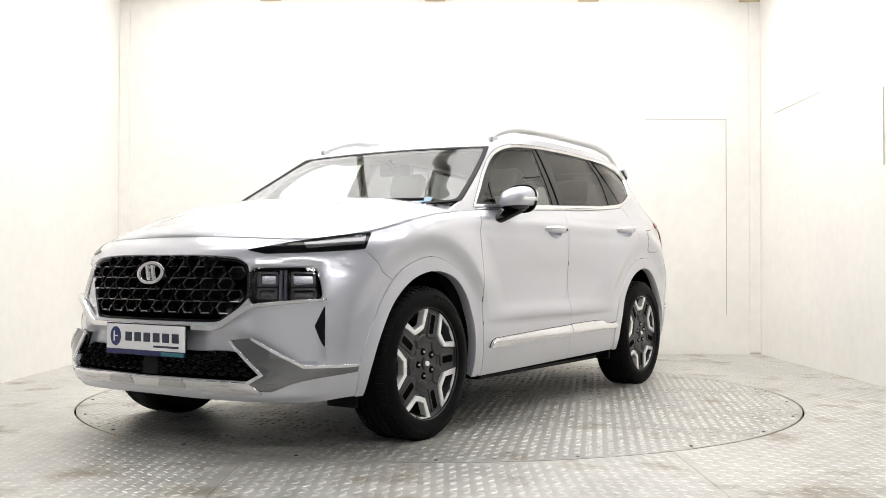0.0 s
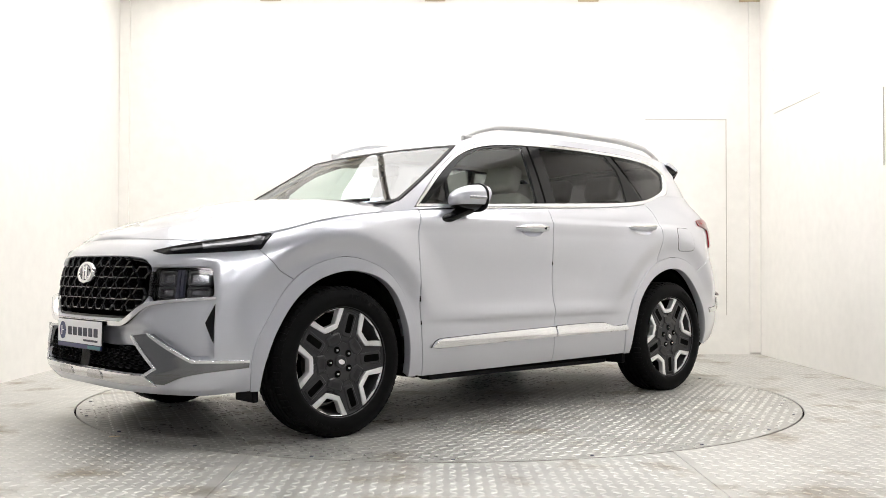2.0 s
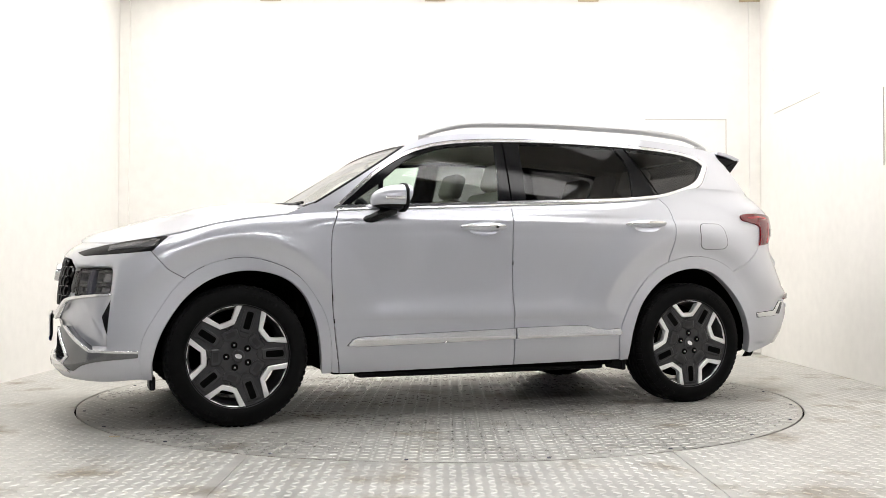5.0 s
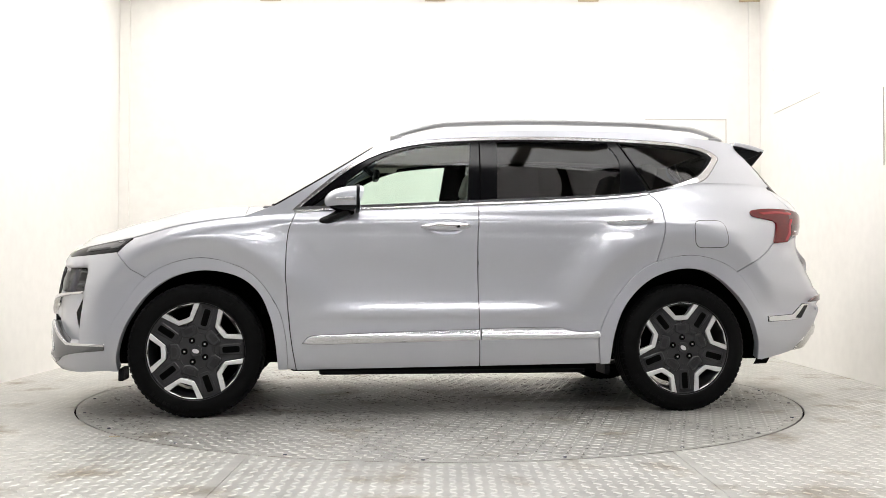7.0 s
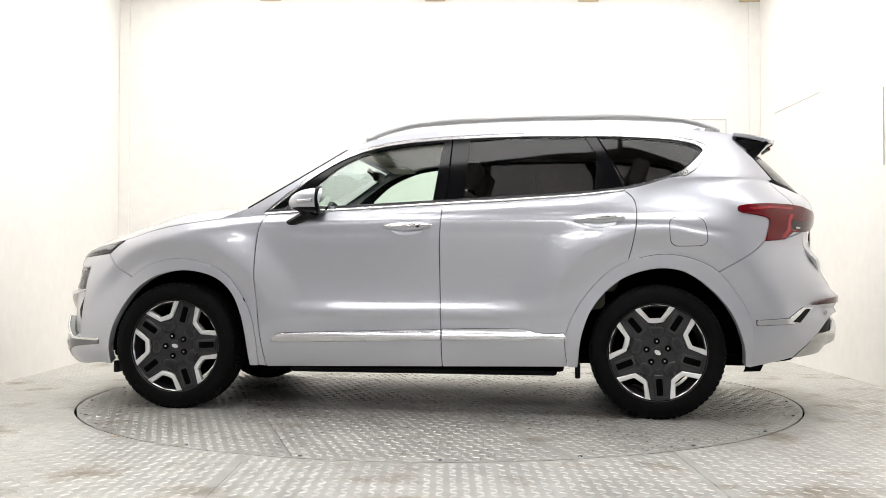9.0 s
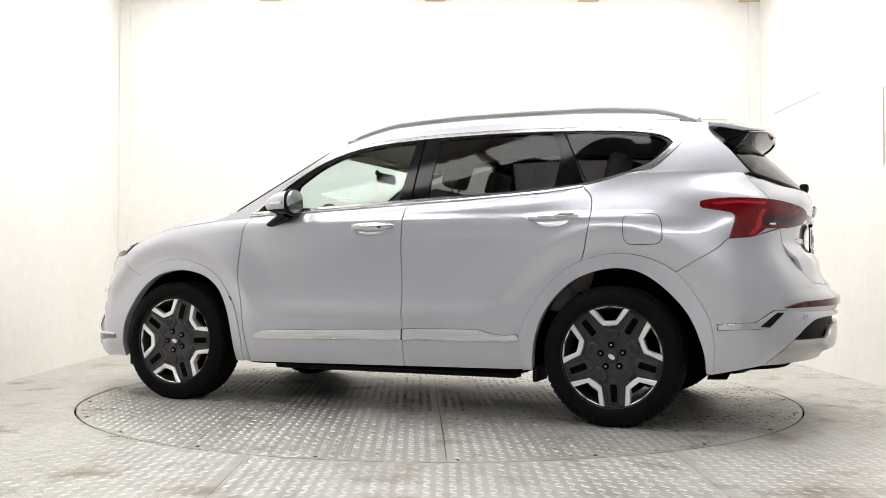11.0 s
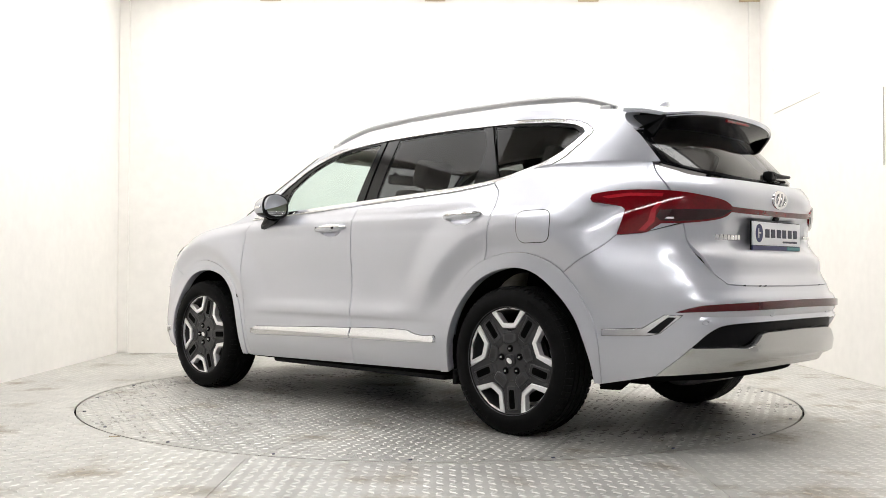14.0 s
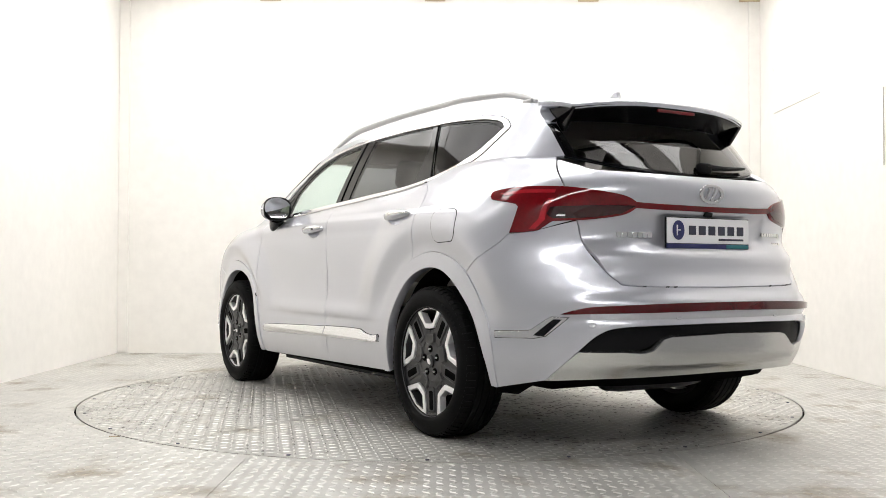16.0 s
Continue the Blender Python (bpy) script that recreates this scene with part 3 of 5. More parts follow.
def across(edge, bulge_x, bulge_z, power):
    """A surface across the car between an edge on the cabin's left side and its mirror image: u runs along the edge, v across."""
    e = np.array(edge)
    y = cabin_raw(e[:, 0], e[:, 1])[:, 1]
    s = np.concatenate([[0], np.cumsum(np.hypot(*np.diff(e, axis=0).T))])
    s /= s[-1]

    def raw(u, v):
        u, v = np.asarray(u, float), np.asarray(v, float)
        w = 1 - np.abs(v)**power
        uu = np.clip(u, 0, 1)
        ex, ez, ey = np.interp(uu, s, e[:, 0]), np.interp(uu, s, e[:, 1]), np.interp(uu, s, y)
        over = (u - uu) * .6
        return np.stack([ex + bulge_x(uu) * w + over * (e[-1, 0] - e[0, 0]), ey * v, ez + bulge_z(uu) * w + over * (e[-1, 1] - e[0, 1])], -1)
    return raw


screen_raw = across(SCREEN_EDGE, curve([0, 1], [.04, .03]), curve([0, 1], [-.020, .012]), 2.2)
roof_raw = across(ROOF_EDGE, curve([0, .12, .9, 1], [.03, .015, -.04, -.10]), curve([0, .3, .8, 1], [.012, .032, .035, .035]), 2.4)
back_raw = across(GATE_EDGE, curve([0, .4, 1], [-.10, -.14, -.265]), curve([0, .5, 1], [.035, .0, -.085]), 2.6)
hood_bulge = curve([1.0, 1.2, 1.5, 1.78, 2.12, 2.5, 2.75, 2.871], [.090, .108, .126, .128, .088, .030, .008, 0])


def hood_raw(a, v):
    a, v = np.asarray(a, float), np.asarray(v, float)
    aa = np.minimum(a, NOSE - .002)
    e = wrap_raw(aa, top_z(aa))
    av = np.abs(v)
    ridge = .012 * step(av, .52, .60) * (1 - step(av, .62, .98)) * step(aa, 1.0, 1.3) * (1 - step(aa, 2.1, 2.5))
    return np.stack([e[..., 0] + 0 * v, e[..., 1] * v, e[..., 2] + hood_bulge(aa) * (1 - av**2.3) + ridge], -1)


car = thing("car", "pearl white five-door SUV with dark two-tone wheels standing on the turntable", "car")


FRONT_HANDLE, REAR_HANDLE = (.145, -.135, 1.055, .006), (-.930, -1.205, 1.092, .010)


def handle_cup(spec):
    """The outline of the finger recess behind a door handle."""
    a0, a1, z, _ = spec
    return [((a0 + a1) / 2 + .092 * math.cos(t), z - .015 + .036 * math.sin(t)) for t in np.linspace(0, 2 * math.pi, 29)[:-1]]


def body_panels():
    gap = .0041
    fender = joined(top_run(1.775, .86), DOOR_FRONT, [FRONT_CLAD[0]], FRONT_CLAD[:55], [(1.755, .808), (1.850, .905)])
    panel("front_fender", inset(fender, gap), wrap_raw, PAINT, car, grid=.017, sides=(1, -1))
    door = joined(top_run(.846, -.19), DOOR_MID, [(.838, .248)], DOOR_FRONT[::-1])
    fd = panel("front_door", inset(door, gap), wrap_raw, PAINT, car, grid=.016, sides=(1, -1), holes=(handle_cup(FRONT_HANDLE),))
    rdoor = joined(top_run(-.19, -1.211), DOOR_REAR, REAR_CLAD[:33][::-1], DOOR_MID[::-1])
    rd = panel("rear_door", inset(rdoor, gap), wrap_raw, PAINT, car, grid=.016, sides=(1, -1), holes=(handle_cup(REAR_HANDLE),))
    quarter = joined(top_run(-1.211, -2.15, 14, -.010), spline((-2.15, 1.315), (-2.155, 1.26), (-2.19, 1.168), (-2.235, 1.03)), [(-2.06, .98)], spline((-1.96, .972), (-1.895, .912), (-1.72, .80)), REAR_CLAD[32:57][::-1], DOOR_REAR[::-1])
    panel("quarter_panel", inset(quarter, gap), wrap_raw, PAINT, car, grid=.017, sides=(1, -1))
    panel("arch_trim", inset(joined(FRONT_CLAD, FRONT_ARCH[::-1]), .002), wrap_raw, CLAD, car, .006, .05, .02, sides=(1, -1))
    panel("arch_trim", inset(joined(REAR_CLAD, REAR_ARCH[::-1]), .002), wrap_raw, CLAD, car, .006, .05, .02, sides=(1, -1))
    # front bumper with its openings
    grille = joined(both(spline((2.34, .832), (2.375, .855), (2.435, .868), (2.60, .876), (NOSE, .877)), NOSE), both(spline((2.465, .584), (2.55, .578), (NOSE, .576)), NOSE)[::-1], spline((2.465, .584), (2.40, .63), (2.35, .672), (2.332, .71), (2.34, .832)))
    low = joined(both(spline((2.275, .364), (2.38, .452), (2.62, .452), (NOSE, .455)), NOSE), both(spline((2.31, .330), (2.6, .333), (NOSE, .330)), NOSE)[::-1])
    lamp = rounded([(2.340, .826), (2.045, .828), (2.028, .684), (2.15, .676), (2.335, .662)], .03)
    other_lamp = [(2 * NOSE - a, z) for a, z in lamp][::-1]
    bumper = joined([(1.755, .808), (1.850, .905), (1.785, .984)], both(top_run(1.80, NOSE, 24), NOSE), [(2 * NOSE - a, z) for a, z in ((1.785, .984), (1.850, .905), (1.755, .808))],
                    [(2 * NOSE - a, z) for a, z in FRONT_CLAD[54:]], both(spline((1.874, .25), (2.05, .244), (2.305, .248), (NOSE, .252)), NOSE)[::-1], FRONT_CLAD[54:][::-1])

    def jaw(a, z):
        a, _ = fold(a)
        # the cheek beside the lamp stands proud of the inner bumper
        cheek = -(.016 + .028 * np.clip((.68 - z) / .26, 0, 1)) * step(a, 2.015, 2.045) * (1 - step(z, .818, .838)) * step(z, .39, .41)
        band = .014 * step(a, 2.30, 2.36) * step(z, .535, .55) * (1 - step(z, .58, .60))
        lip = .012 * (1 - step(z, .285, .30)) * step(a, 1.9, 2.1)
        return cheek + band + lip
    panel("front_bumper", inset(bumper, .0015), wrap_raw, PAINT, car, grid=.019, thick=.02, holes=(grille, low, lamp, other_lamp), relief=jaw)
    front_details(grille, low, lamp, other_lamp)
    # rear bumper, tailgate
    gate_l = spline((-2.15, 1.315), (-2.155, 1.26), (-2.19, 1.168), (-2.235, 1.02), (-2.255, .932), (-2.315, .836), (-2.375, .766), (-2.45, .742), (TAIL, .735))
    gate = joined(both(gate_l, TAIL), both(spline((-2.15, 1.315), (-2.24, 1.284), (-2.33, 1.256), (-2.6, 1.243), (TAIL, 1.24)), TAIL)[::-1])

    def shelf(a, z):
        recess = -.010 * step(.40 - np.abs(a - TAIL), 0, .03) * step(z, .90, .93) * (1 - step(z, 1.055, 1.07))
        return recess + .024 * np.clip((.955 - z) / .085, 0, 1) * np.clip((z - .800) / .058, 0, 1)
    panel("tailgate", inset(gate, gap), wrap_raw, PAINT, car, grid=.022, thick=.02, relief=shelf)
    under = spline((-1.898, .285), (-2.115, .333)) + spline((-2.235, .466), (-2.305, .538), (-2.385, .568), (-2.6, .577), (TAIL, .579))
    rb = joined(spline((-1.72, .80), (-1.895, .912), (-1.96, .972)), [(-2.06, .98), (-2.235, 1.026)], both(gate_l[24:], TAIL), [(2 * TAIL + 2.235, 1.026), (2 * TAIL + 2.06, .98)], [(2 * TAIL - a, z) for a, z in spline((-1.72, .80), (-1.895, .912), (-1.96, .972))[::-1]],
                [(2 * TAIL - a, z) for a, z in REAR_CLAD[57:]], both(under, TAIL)[::-1], REAR_CLAD[57:][::-1])

    def ledge(a, z):
        a, _ = fold(a)
        far = step(-a, 2.15, 2.35)
        return far * (.020 * (1 - step(z, .675, .70)) - .012 * (1 - step(z, .605, .625)) + .012 * (1 - step(z, .59, .60)))
    panel("rear_bumper", inset(rb, .0015), wrap_raw, PAINT, car, grid=.021, thick=.02, relief=ledge)
    rear_details()
    return fd, rd


def front_details(grille, low, lamp, other_lamp):
    panel("grille_surround", joined(grille), wrap_raw, PIANO, car, -.020, .03, .02, holes=(inset(grille, .012),))
    panel("grille_backing", grille, wrap_raw, INNER, car, -.075, .005, .04)
    panel("lower_grille_backing", low, wrap_raw, INNER, car, -.055, .005, .04)
    # grille cells: staggered six-sided cups with open fronts
    mesh = part_cups(.094, .064, .05, .010)
    g = inset(grille, .018)
    rows = 6
    i = 0
    for r in range(rows):
        z = .594 + r * (.872 - .594) / (rows - .6)
        for c in range(-9, 10):
            a = NOSE + (c + .5 * (r % 2)) * .096
            if not inside(np.array([(a, z)]), g)[0]:
                continue
            place_on_wrap("grille_cell", mesh, a, z, -.008)
            i += 1
    lm = part_cups(.055, .021, .008, .004, BLACK)
    lo = inset(low, .012)
    for r in range(6):
        z = .342 + r * .0205
        for c in range(-11, 12):
            a = NOSE + (c + .5 * (r % 2)) * .057
            if abs(a - NOSE) < .05 or not inside(np.array([(a, z)]), lo)[0]:
                continue
            place_on_wrap("lower_grille_cell", lm, a, z, -.012)
    panel("radar_cover", [(NOSE - .05, .34), (NOSE + .05, .34), (NOSE + .05, .45), (NOSE - .05, .45)], wrap_raw, BLACK, car, -.01, .03, .03)
    for k, lp in enumerate((lamp, other_lamp)):
        sgn = 1 if k == 0 else -1
        cen = 0 if k == 0 else 2 * NOSE

        def at(a, z):
            return (cen + sgn * a, z)
        housing = panel("head_lamp", lp, wrap_raw, PIANO, car, -.075, .01, .03)[0]
        housing["label"] = "dark lamp housing with clear cover"
        for z0, z1 in ((.690, .738), (.748, .812)):
            for a0, a1 in ((2.055, 2.155), (2.215, 2.305)):
                q = [at(a0, z0), at(a1, z0), at(a1, z1), at(a0, z1)]
                panel("reflector_box", rounded(q, .012), wrap_raw, ALLOY, housing, -.040, .035, .03, holes=(rounded(inset(q, .007), .010),))
                panel("lamp_unit", rounded(inset(q, .010), .010), wrap_raw, LENS_GREY, housing, -.060, .01, .03)
        for a0 in (2.175, 2.195):
            panel("lamp_divider", [at(a0, .685), at(a0 + .010, .685), at(a0 + .010, .815), at(a0, .815)], wrap_raw, PLATE_GREY, housing, -.03, .03, .03)
        panel("lens", lp, wrap_raw, LENS, housing, -.014, .004, .03)[0].visible_shadow = False
        panel("bumper_vent", [at(2.022, .66), at(2.058, .57), at(2.020, .476)], wrap_raw, PIANO, car, .004 - .010, .02, .02)
        # slim upper lamp
        up = joined([at(*q) for q in spline((2.345, .896), (2.15, .931), (1.95, .960), (1.785, .980))], [at(1.838, .906)], [at(*q) for q in spline((1.90, .899), (2.06, .888), (2.265, .880))])
        slim = panel("daytime_lamp", up, wrap_raw, PIANO, car, .004, .02, .02)[0]
        panel("light_guide", joined([at(*q) for q in spline((2.10, .925), (1.95, .946), (1.815, .962))], [at(1.838, .925), at(1.95, .915), at(2.09, .903)]), wrap_raw, GUIDE, slim, .0065, .004, .02)
        panel("light_strip", [at(2.06, .906), at(1.90, .921), at(1.90, .928), at(2.06, .914)], wrap_raw, ALLOY, slim, .009, .004, .02)
        panel("marker", [at(1.835, .955), at(1.865, .952), at(1.865, .960), at(1.835, .963)], wrap_raw, LENS_GREY, slim, .009, .004, .02)
        # satin corner trim
        fang = joined([at(2.392, .506), at(2.305, .516)], [at(*q) for q in spline((2.305, .516), (2.20, .452), (2.105, .398))], [at(1.876, .394), at(1.880, .366)], [at(*q) for q in spline((1.880, .366), (2.05, .347), (2.15, .325), (2.24, .290), (2.33, .300))], [at(2.325, .325), at(2.262, .360)])
        panel("corner_trim", fang, wrap_raw, CHROME_DARKENED, car, .006, .06, .02)
        panel("trim_edge", [at(2.396, .508), at(2.258, .360), at(2.318, .322), at(2.330, .328), at(2.274, .361), at(2.404, .500)], wrap_raw, SILVER_WHITE, car, .013, .012, .02)
        panel("trim_edge", joined([at(2.308, .520), at(2.200, .457), at(2.103, .401), at(1.876, .398)], [at(1.876, .388), at(2.107, .391), at(2.203, .446), at(2.308, .510)]), wrap_raw, SILVER_WHITE, car, .011, .012, .02)
        panel("parking_sensor", [at(2.20 + .016 * math.cos(t), .605 + .013 * math.sin(t)) for t in np.linspace(0, 6.28, 14)[:-1]], wrap_raw, CLAD, car, -.030, .006, .02, holes=([at(2.20 + .011 * math.cos(t), .605 + .009 * math.sin(t)) for t in np.linspace(0, 6.28, 14)[:-1]],))
    strip = both(spline((2.022, .684), (2.15, .675), (2.30, .660), (2.36, .640), (2.47, .572), (2.55, .566), (NOSE, .564)), NOSE)
    back = both(spline((2.022, .676), (2.15, .665), (2.29, .648), (2.345, .625), (2.45, .556), (2.55, .546), (NOSE, .546)), NOSE)
    panel("chrome_strip", joined(strip, back[::-1]), wrap_raw, CHROME, car, .014, .03, .02, label="bright chrome strip under the grille")
    skid = joined(both(spline((2.32, .326), (2.6, .330), (NOSE, .328)), NOSE), both(spline((2.26, .284), (2.6, .290), (NOSE, .290)), NOSE)[::-1])
    panel("skid_strip", skid, wrap_raw, CHROME, car, .012, .03, .02, label="satin silver skid strip")
    for c in (-1, 1):
        a = NOSE + c * .17
        panel("skid_block", rounded([(a - .085, .296), (a + .085, .296), (a + .07, .326), (a - .07, .326)], .01), wrap_raw, SILVER, car, .015, .012, .02)
    emblem(wrap_raw, NOSE, .792, .020, .088, .050)
    plate("front_plate", NOSE, .497, 2.298, 1, 0)


def place_on_wrap(name, mesh, a, z, off):
    p = wrap_raw(a, z)
    n = normal_of(wrap_raw, np.array(a), np.array(z))
    n = n * np.sign((n * (p - np.array([0, 0, .7]))).sum())
    nx = Vector(n)
    side = Vector((0, 0, 1)).cross(nx).normalized()
    up = nx.cross(side)
    ob = new(name, mesh)
    ob.parent = car
    ob.matrix_basis = Matrix.Translation(Vector(p) + nx * off) @ Matrix((side, up, nx)).transposed().to_4x4()
    return ob


def part_cups(w=.072, h=.044, depth=.05, rim=.007, mat=None):
    """A six-sided open cup: rim in front, walls going in."""
    def hexa(w, h, z):
        return [(-w / 2, 0, z), (-w * .28, -h / 2, z), (w * .28, -h / 2, z), (w / 2, 0, z), (w * .28, h / 2, z), (-w * .28, h / 2, z)]
    v = hexa(w, h, -.008) + hexa(w - rim, h - rim, .002) + hexa(w - 2 * rim - .004, h - 2 * rim, -.002) + hexa(w - 2.6 * rim, h - 2.6 * rim, -depth)
    f = []
    for k in range(3):
        for i in range(6):
            j = (i + 1) % 6
            f.append((k * 6 + i, k * 6 + j, k * 6 + 6 + j, k * 6 + 6 + i))
    f.append(tuple(range(18, 24)))
    me = bpy.data.meshes.new("cell")
    me.from_pydata(v, [], f)
    me.materials.append(mat or GRILLE)
    return me


def emblem(raw, a, z, off, hw, hh):
    """A plain oval badge with a slanted bar shape."""
    ring = [(a + hw * math.cos(t), z + hh * math.sin(t)) for t in np.linspace(0, 2 * math.pi, 33)[:-1]]
    hole = [(a + (hw - .013) * math.cos(t), z + (hh - .010) * math.sin(t)) for t in np.linspace(0, 2 * math.pi, 33)[:-1]]
    badge = panel("badge", ring, raw, CHROME, car, off, .025, .02, holes=(hole,), label="plain chrome oval badge")[0]
    s = 1 if a > 0 else -1
    for k in (-.018, .018):
        panel("badge_bar", [(a + s * (k - .022), z - hh * .66), (a + s * (k - .006), z - hh * .66), (a + s * (k + .022), z + hh * .66), (a + s * (k + .006), z + hh * .66)], raw, CHROME, badge, off, .022, .02)


def plate(name, a, z, x, s, tilt):
    """A dealer's show plate: white sheet, lettering as plain bars, coloured foot."""
    e = new(name)
    e.parent = car
    e["label"] = "white dealer plate with dark bars and a blue foot"
    e.matrix_basis = pose(x, 0, z, 0, tilt, 0 if s > 0 else 180)

    def sheet(n, y0, y1, z0, z1, d, mat):
        part(n, box_bm((.006, y1 - y0, z1 - z0), (d, (y0 + y1) / 2, (z0 + z1) / 2), .003), mat, e)
    sheet("plate_holder", -.268, .268, -.078, .066, -.004, BLACK)
    sheet("plate_sheet", -.262, .262, -.052, .062, .002, PLATE_WHITE)
    sheet("plate_foot", -.262, .262, -.075, -.054, .002, PLATE_BLUE)
    sheet("plate_foot_end", .11 * 1, .258, -.073, -.056, .0035, PLATE_TEAL)
    part("disc", prism([(.195 + .036 * math.cos(t), .006 + .044 * math.sin(t)) for t in np.linspace(0, 2 * math.pi, 25)[:-1]], 0, .002), PLATE_BLUE, e).matrix_basis = pose(.0055, 0, 0, 0, 0, -90)
    sheet("disc_mark", -.208, -.200, -.018, .030, .0065, PLATE_WHITE)
    sheet("disc_mark", -.198, -.180, .004, .010, .0065, PLATE_WHITE)
    w = .052
    for k in range(6):
        y = -.130 + k * (w + .010)
        sheet("letter_bar", y, y + w * .88, -.014, .028, .0035, PLATE_GREY)
    sheet("small_bar", .06, .225, -.038, -.028, .0035, PLATE_GREY)


def rear_details():
    red = joined(both(spline((-2.18, .624), (-2.24, .645), (-2.32, .658), (-2.55, .666), (TAIL, .668)), TAIL), both(spline((-2.18, .624), (-2.32, .630), (-2.55, .634), (TAIL, .638)), TAIL)[::-1])
    panel("reflector_strip", red, wrap_raw, RED_STRIP, car, .031, .02, .02, label="thin red reflector strip")
    dark = joined(both(spline((-2.235, .466), (-2.305, .536), (-2.385, .565), (-2.6, .574), (TAIL, .576)), TAIL), both([(-2.235, .466), (-2.465, .466), (-2.50, .480), (-2.545, .522), (-2.58, .531), (TAIL, .536)], TAIL)[::-1])
    panel("bumper_insert", dark, wrap_raw, BLACK, car, -.015, .03, .025)
    skid = joined(both([(-2.115, .335), (-2.235, .462), (-2.465, .462), (-2.50, .474), (-2.545, .517), (-2.58, .526), (TAIL, .532)], TAIL), both(spline((-2.115, .335), (-2.38, .350), (TAIL, .355)), TAIL)[::-1])

    def fold_relief(a, z):
        a, _ = fold(a)
        return .004 + .030 * step(-a, 2.38, 2.50) * step(z, .396, .410) * (1 - .75 * np.clip((z - .425) / .10, 0, 1))
    panel("rear_skid", skid, wrap_raw, SILVER, car, .002, .03, .017, relief=fold_relief, label="satin silver skid panel")
    for s in (0, 1):
        def at(a, z):
            return (2 * TAIL - a, z) if s else (a, z)
        chrome = joined([at(*q) for q in spline((-1.902, .538), (-2.06, .548))], [at(-2.14, .608), at(-2.20, .608), at(-2.118, .530)], [at(*q) for q in spline((-2.075, .520), (-1.904, .514))])
        # slightly larger black sheet, a painted shadow edge for the chrome
        panel("chrome_shade", inset(chrome, -.003), wrap_raw, INNER, car, .003, .01, .03)
        panel("corner_chrome", chrome, wrap_raw, CHROME, car, .010, .025, .02)
        panel("corner_chrome_inlay", [at(-2.075, .530), at(-2.150, .600), at(-2.180, .600), at(-2.115, .528)], wrap_raw, PIANO, car, .0125, .004, .02)
        tail = joined([at(*q) for q in spline((-1.850, 1.142), (-1.87, 1.165), (-2.00, 1.178), (-2.18, 1.173), (-2.32, 1.154), (-2.43, 1.132), (-2.485, 1.100))],
                      [at(*q) for q in spline((-2.485, 1.095), (-2.42, 1.056), (-2.28, 1.033), (-2.14, 1.026))], [at(-2.08, .985), at(-1.965, .976)], [at(*q) for q in spline((-1.965, .976), (-1.992, 1.06), (-2.0, 1.090))], [at(*q) for q in spline((-1.985, 1.106), (-1.93, 1.118), (-1.860, 1.130))])
        tl = panel("tail_lamp", tail, wrap_raw, RED_LENS, car, .010, .03, .02, label="red wrap-round tail lamp")[0]
        panel("smoked_part", joined([at(*q) for q in spline((-2.135, 1.085), (-2.30, 1.092), (-2.42, 1.094), (-2.470, 1.094))], [at(*q) for q in spline((-2.41, 1.062), (-2.28, 1.042), (-2.15, 1.038), (-2.12, 1.055))]), wrap_raw, RED_DARK, tl, .0125, .004, .02)
        panel("lamp_facet", [at(-1.905, 1.150), at(-2.02, 1.163), at(-2.155, 1.158), at(-2.150, 1.146), at(-2.02, 1.150), at(-1.93, 1.141)], wrap_raw, RED_BRIGHT, tl, .0125, .004, .02)
        panel("lamp_facet", [at(-2.050, .992), at(-2.074, .992), at(-2.112, 1.030), at(-2.120, 1.085), at(-2.150, 1.120), at(-2.128, 1.122), at(-2.100, 1.080), at(-2.088, 1.035)], wrap_raw, RED_BRIGHT, tl, .0125, .004, .02)
        panel("reversing_lamp", [at(-2.155, 1.046), at(-2.19, 1.046), at(-2.19, 1.054), at(-2.16, 1.054)], wrap_raw, PLATE_WHITE, tl, .0145, .004, .02)
    bar = joined(both(spline((-2.47, 1.108), (-2.6, 1.103), (TAIL, 1.100)), TAIL), both(spline((-2.47, 1.086), (-2.6, 1.082), (TAIL, 1.080)), TAIL)[::-1])
    panel("light_bar", bar, wrap_raw, RED_LENS, car, .008, .02, .02, label="thin red light bar")
    emblem(wrap_raw, TAIL, 1.158, .012, .070, .042)
    plate("rear_plate", TAIL, .985, -2.330, -1, 0)
    panel("gate_camera", [(TAIL - .02, 1.060), (TAIL + .02, 1.060), (TAIL + .02, 1.075), (TAIL - .02, 1.075)], wrap_raw, BLACK, car, .012, .03, .02)
    # badges as plain bars
    for k in range(7):
        a = -2.395 - k * .024
        panel("badge_bar", [(a, .955), (a - .018, .955), (a - .018, .978), (a, .978)], wrap_raw, CHROME, car, .006, .008, .02)
    for k in range(8):
        a = -3.255 - k * .021
        panel("badge_bar", [(a, .975), (a - .015, .975), (a - .015, .990), (a, .990)], wrap_raw, CHROME, car, .006, .008, .02)
    for k in range(4):
        a = -3.34 - k * .02
        panel("badge_bar", [(a, .925), (a - .014, .925), (a - .014, .945), (a, .945)], wrap_raw, CHROME, car, .006, .008, .02)
    for a, z in ((-2.285, .578), (-2.61, .612), (2 * TAIL + 2.61, .612), (2 * TAIL + 2.285, .578)):
        panel("parking_sensor", [(a + .015 * math.cos(t), z + .012 * math.sin(t)) for t in np.linspace(0, 6.28, 14)[:-1]], wrap_raw, CLAD, car, .0145 if z > .6 else .0215, .006, .02, holes=([(a + .010 * math.cos(t), z + .008 * math.sin(t)) for t in np.linspace(0, 6.28, 14)[:-1]],))
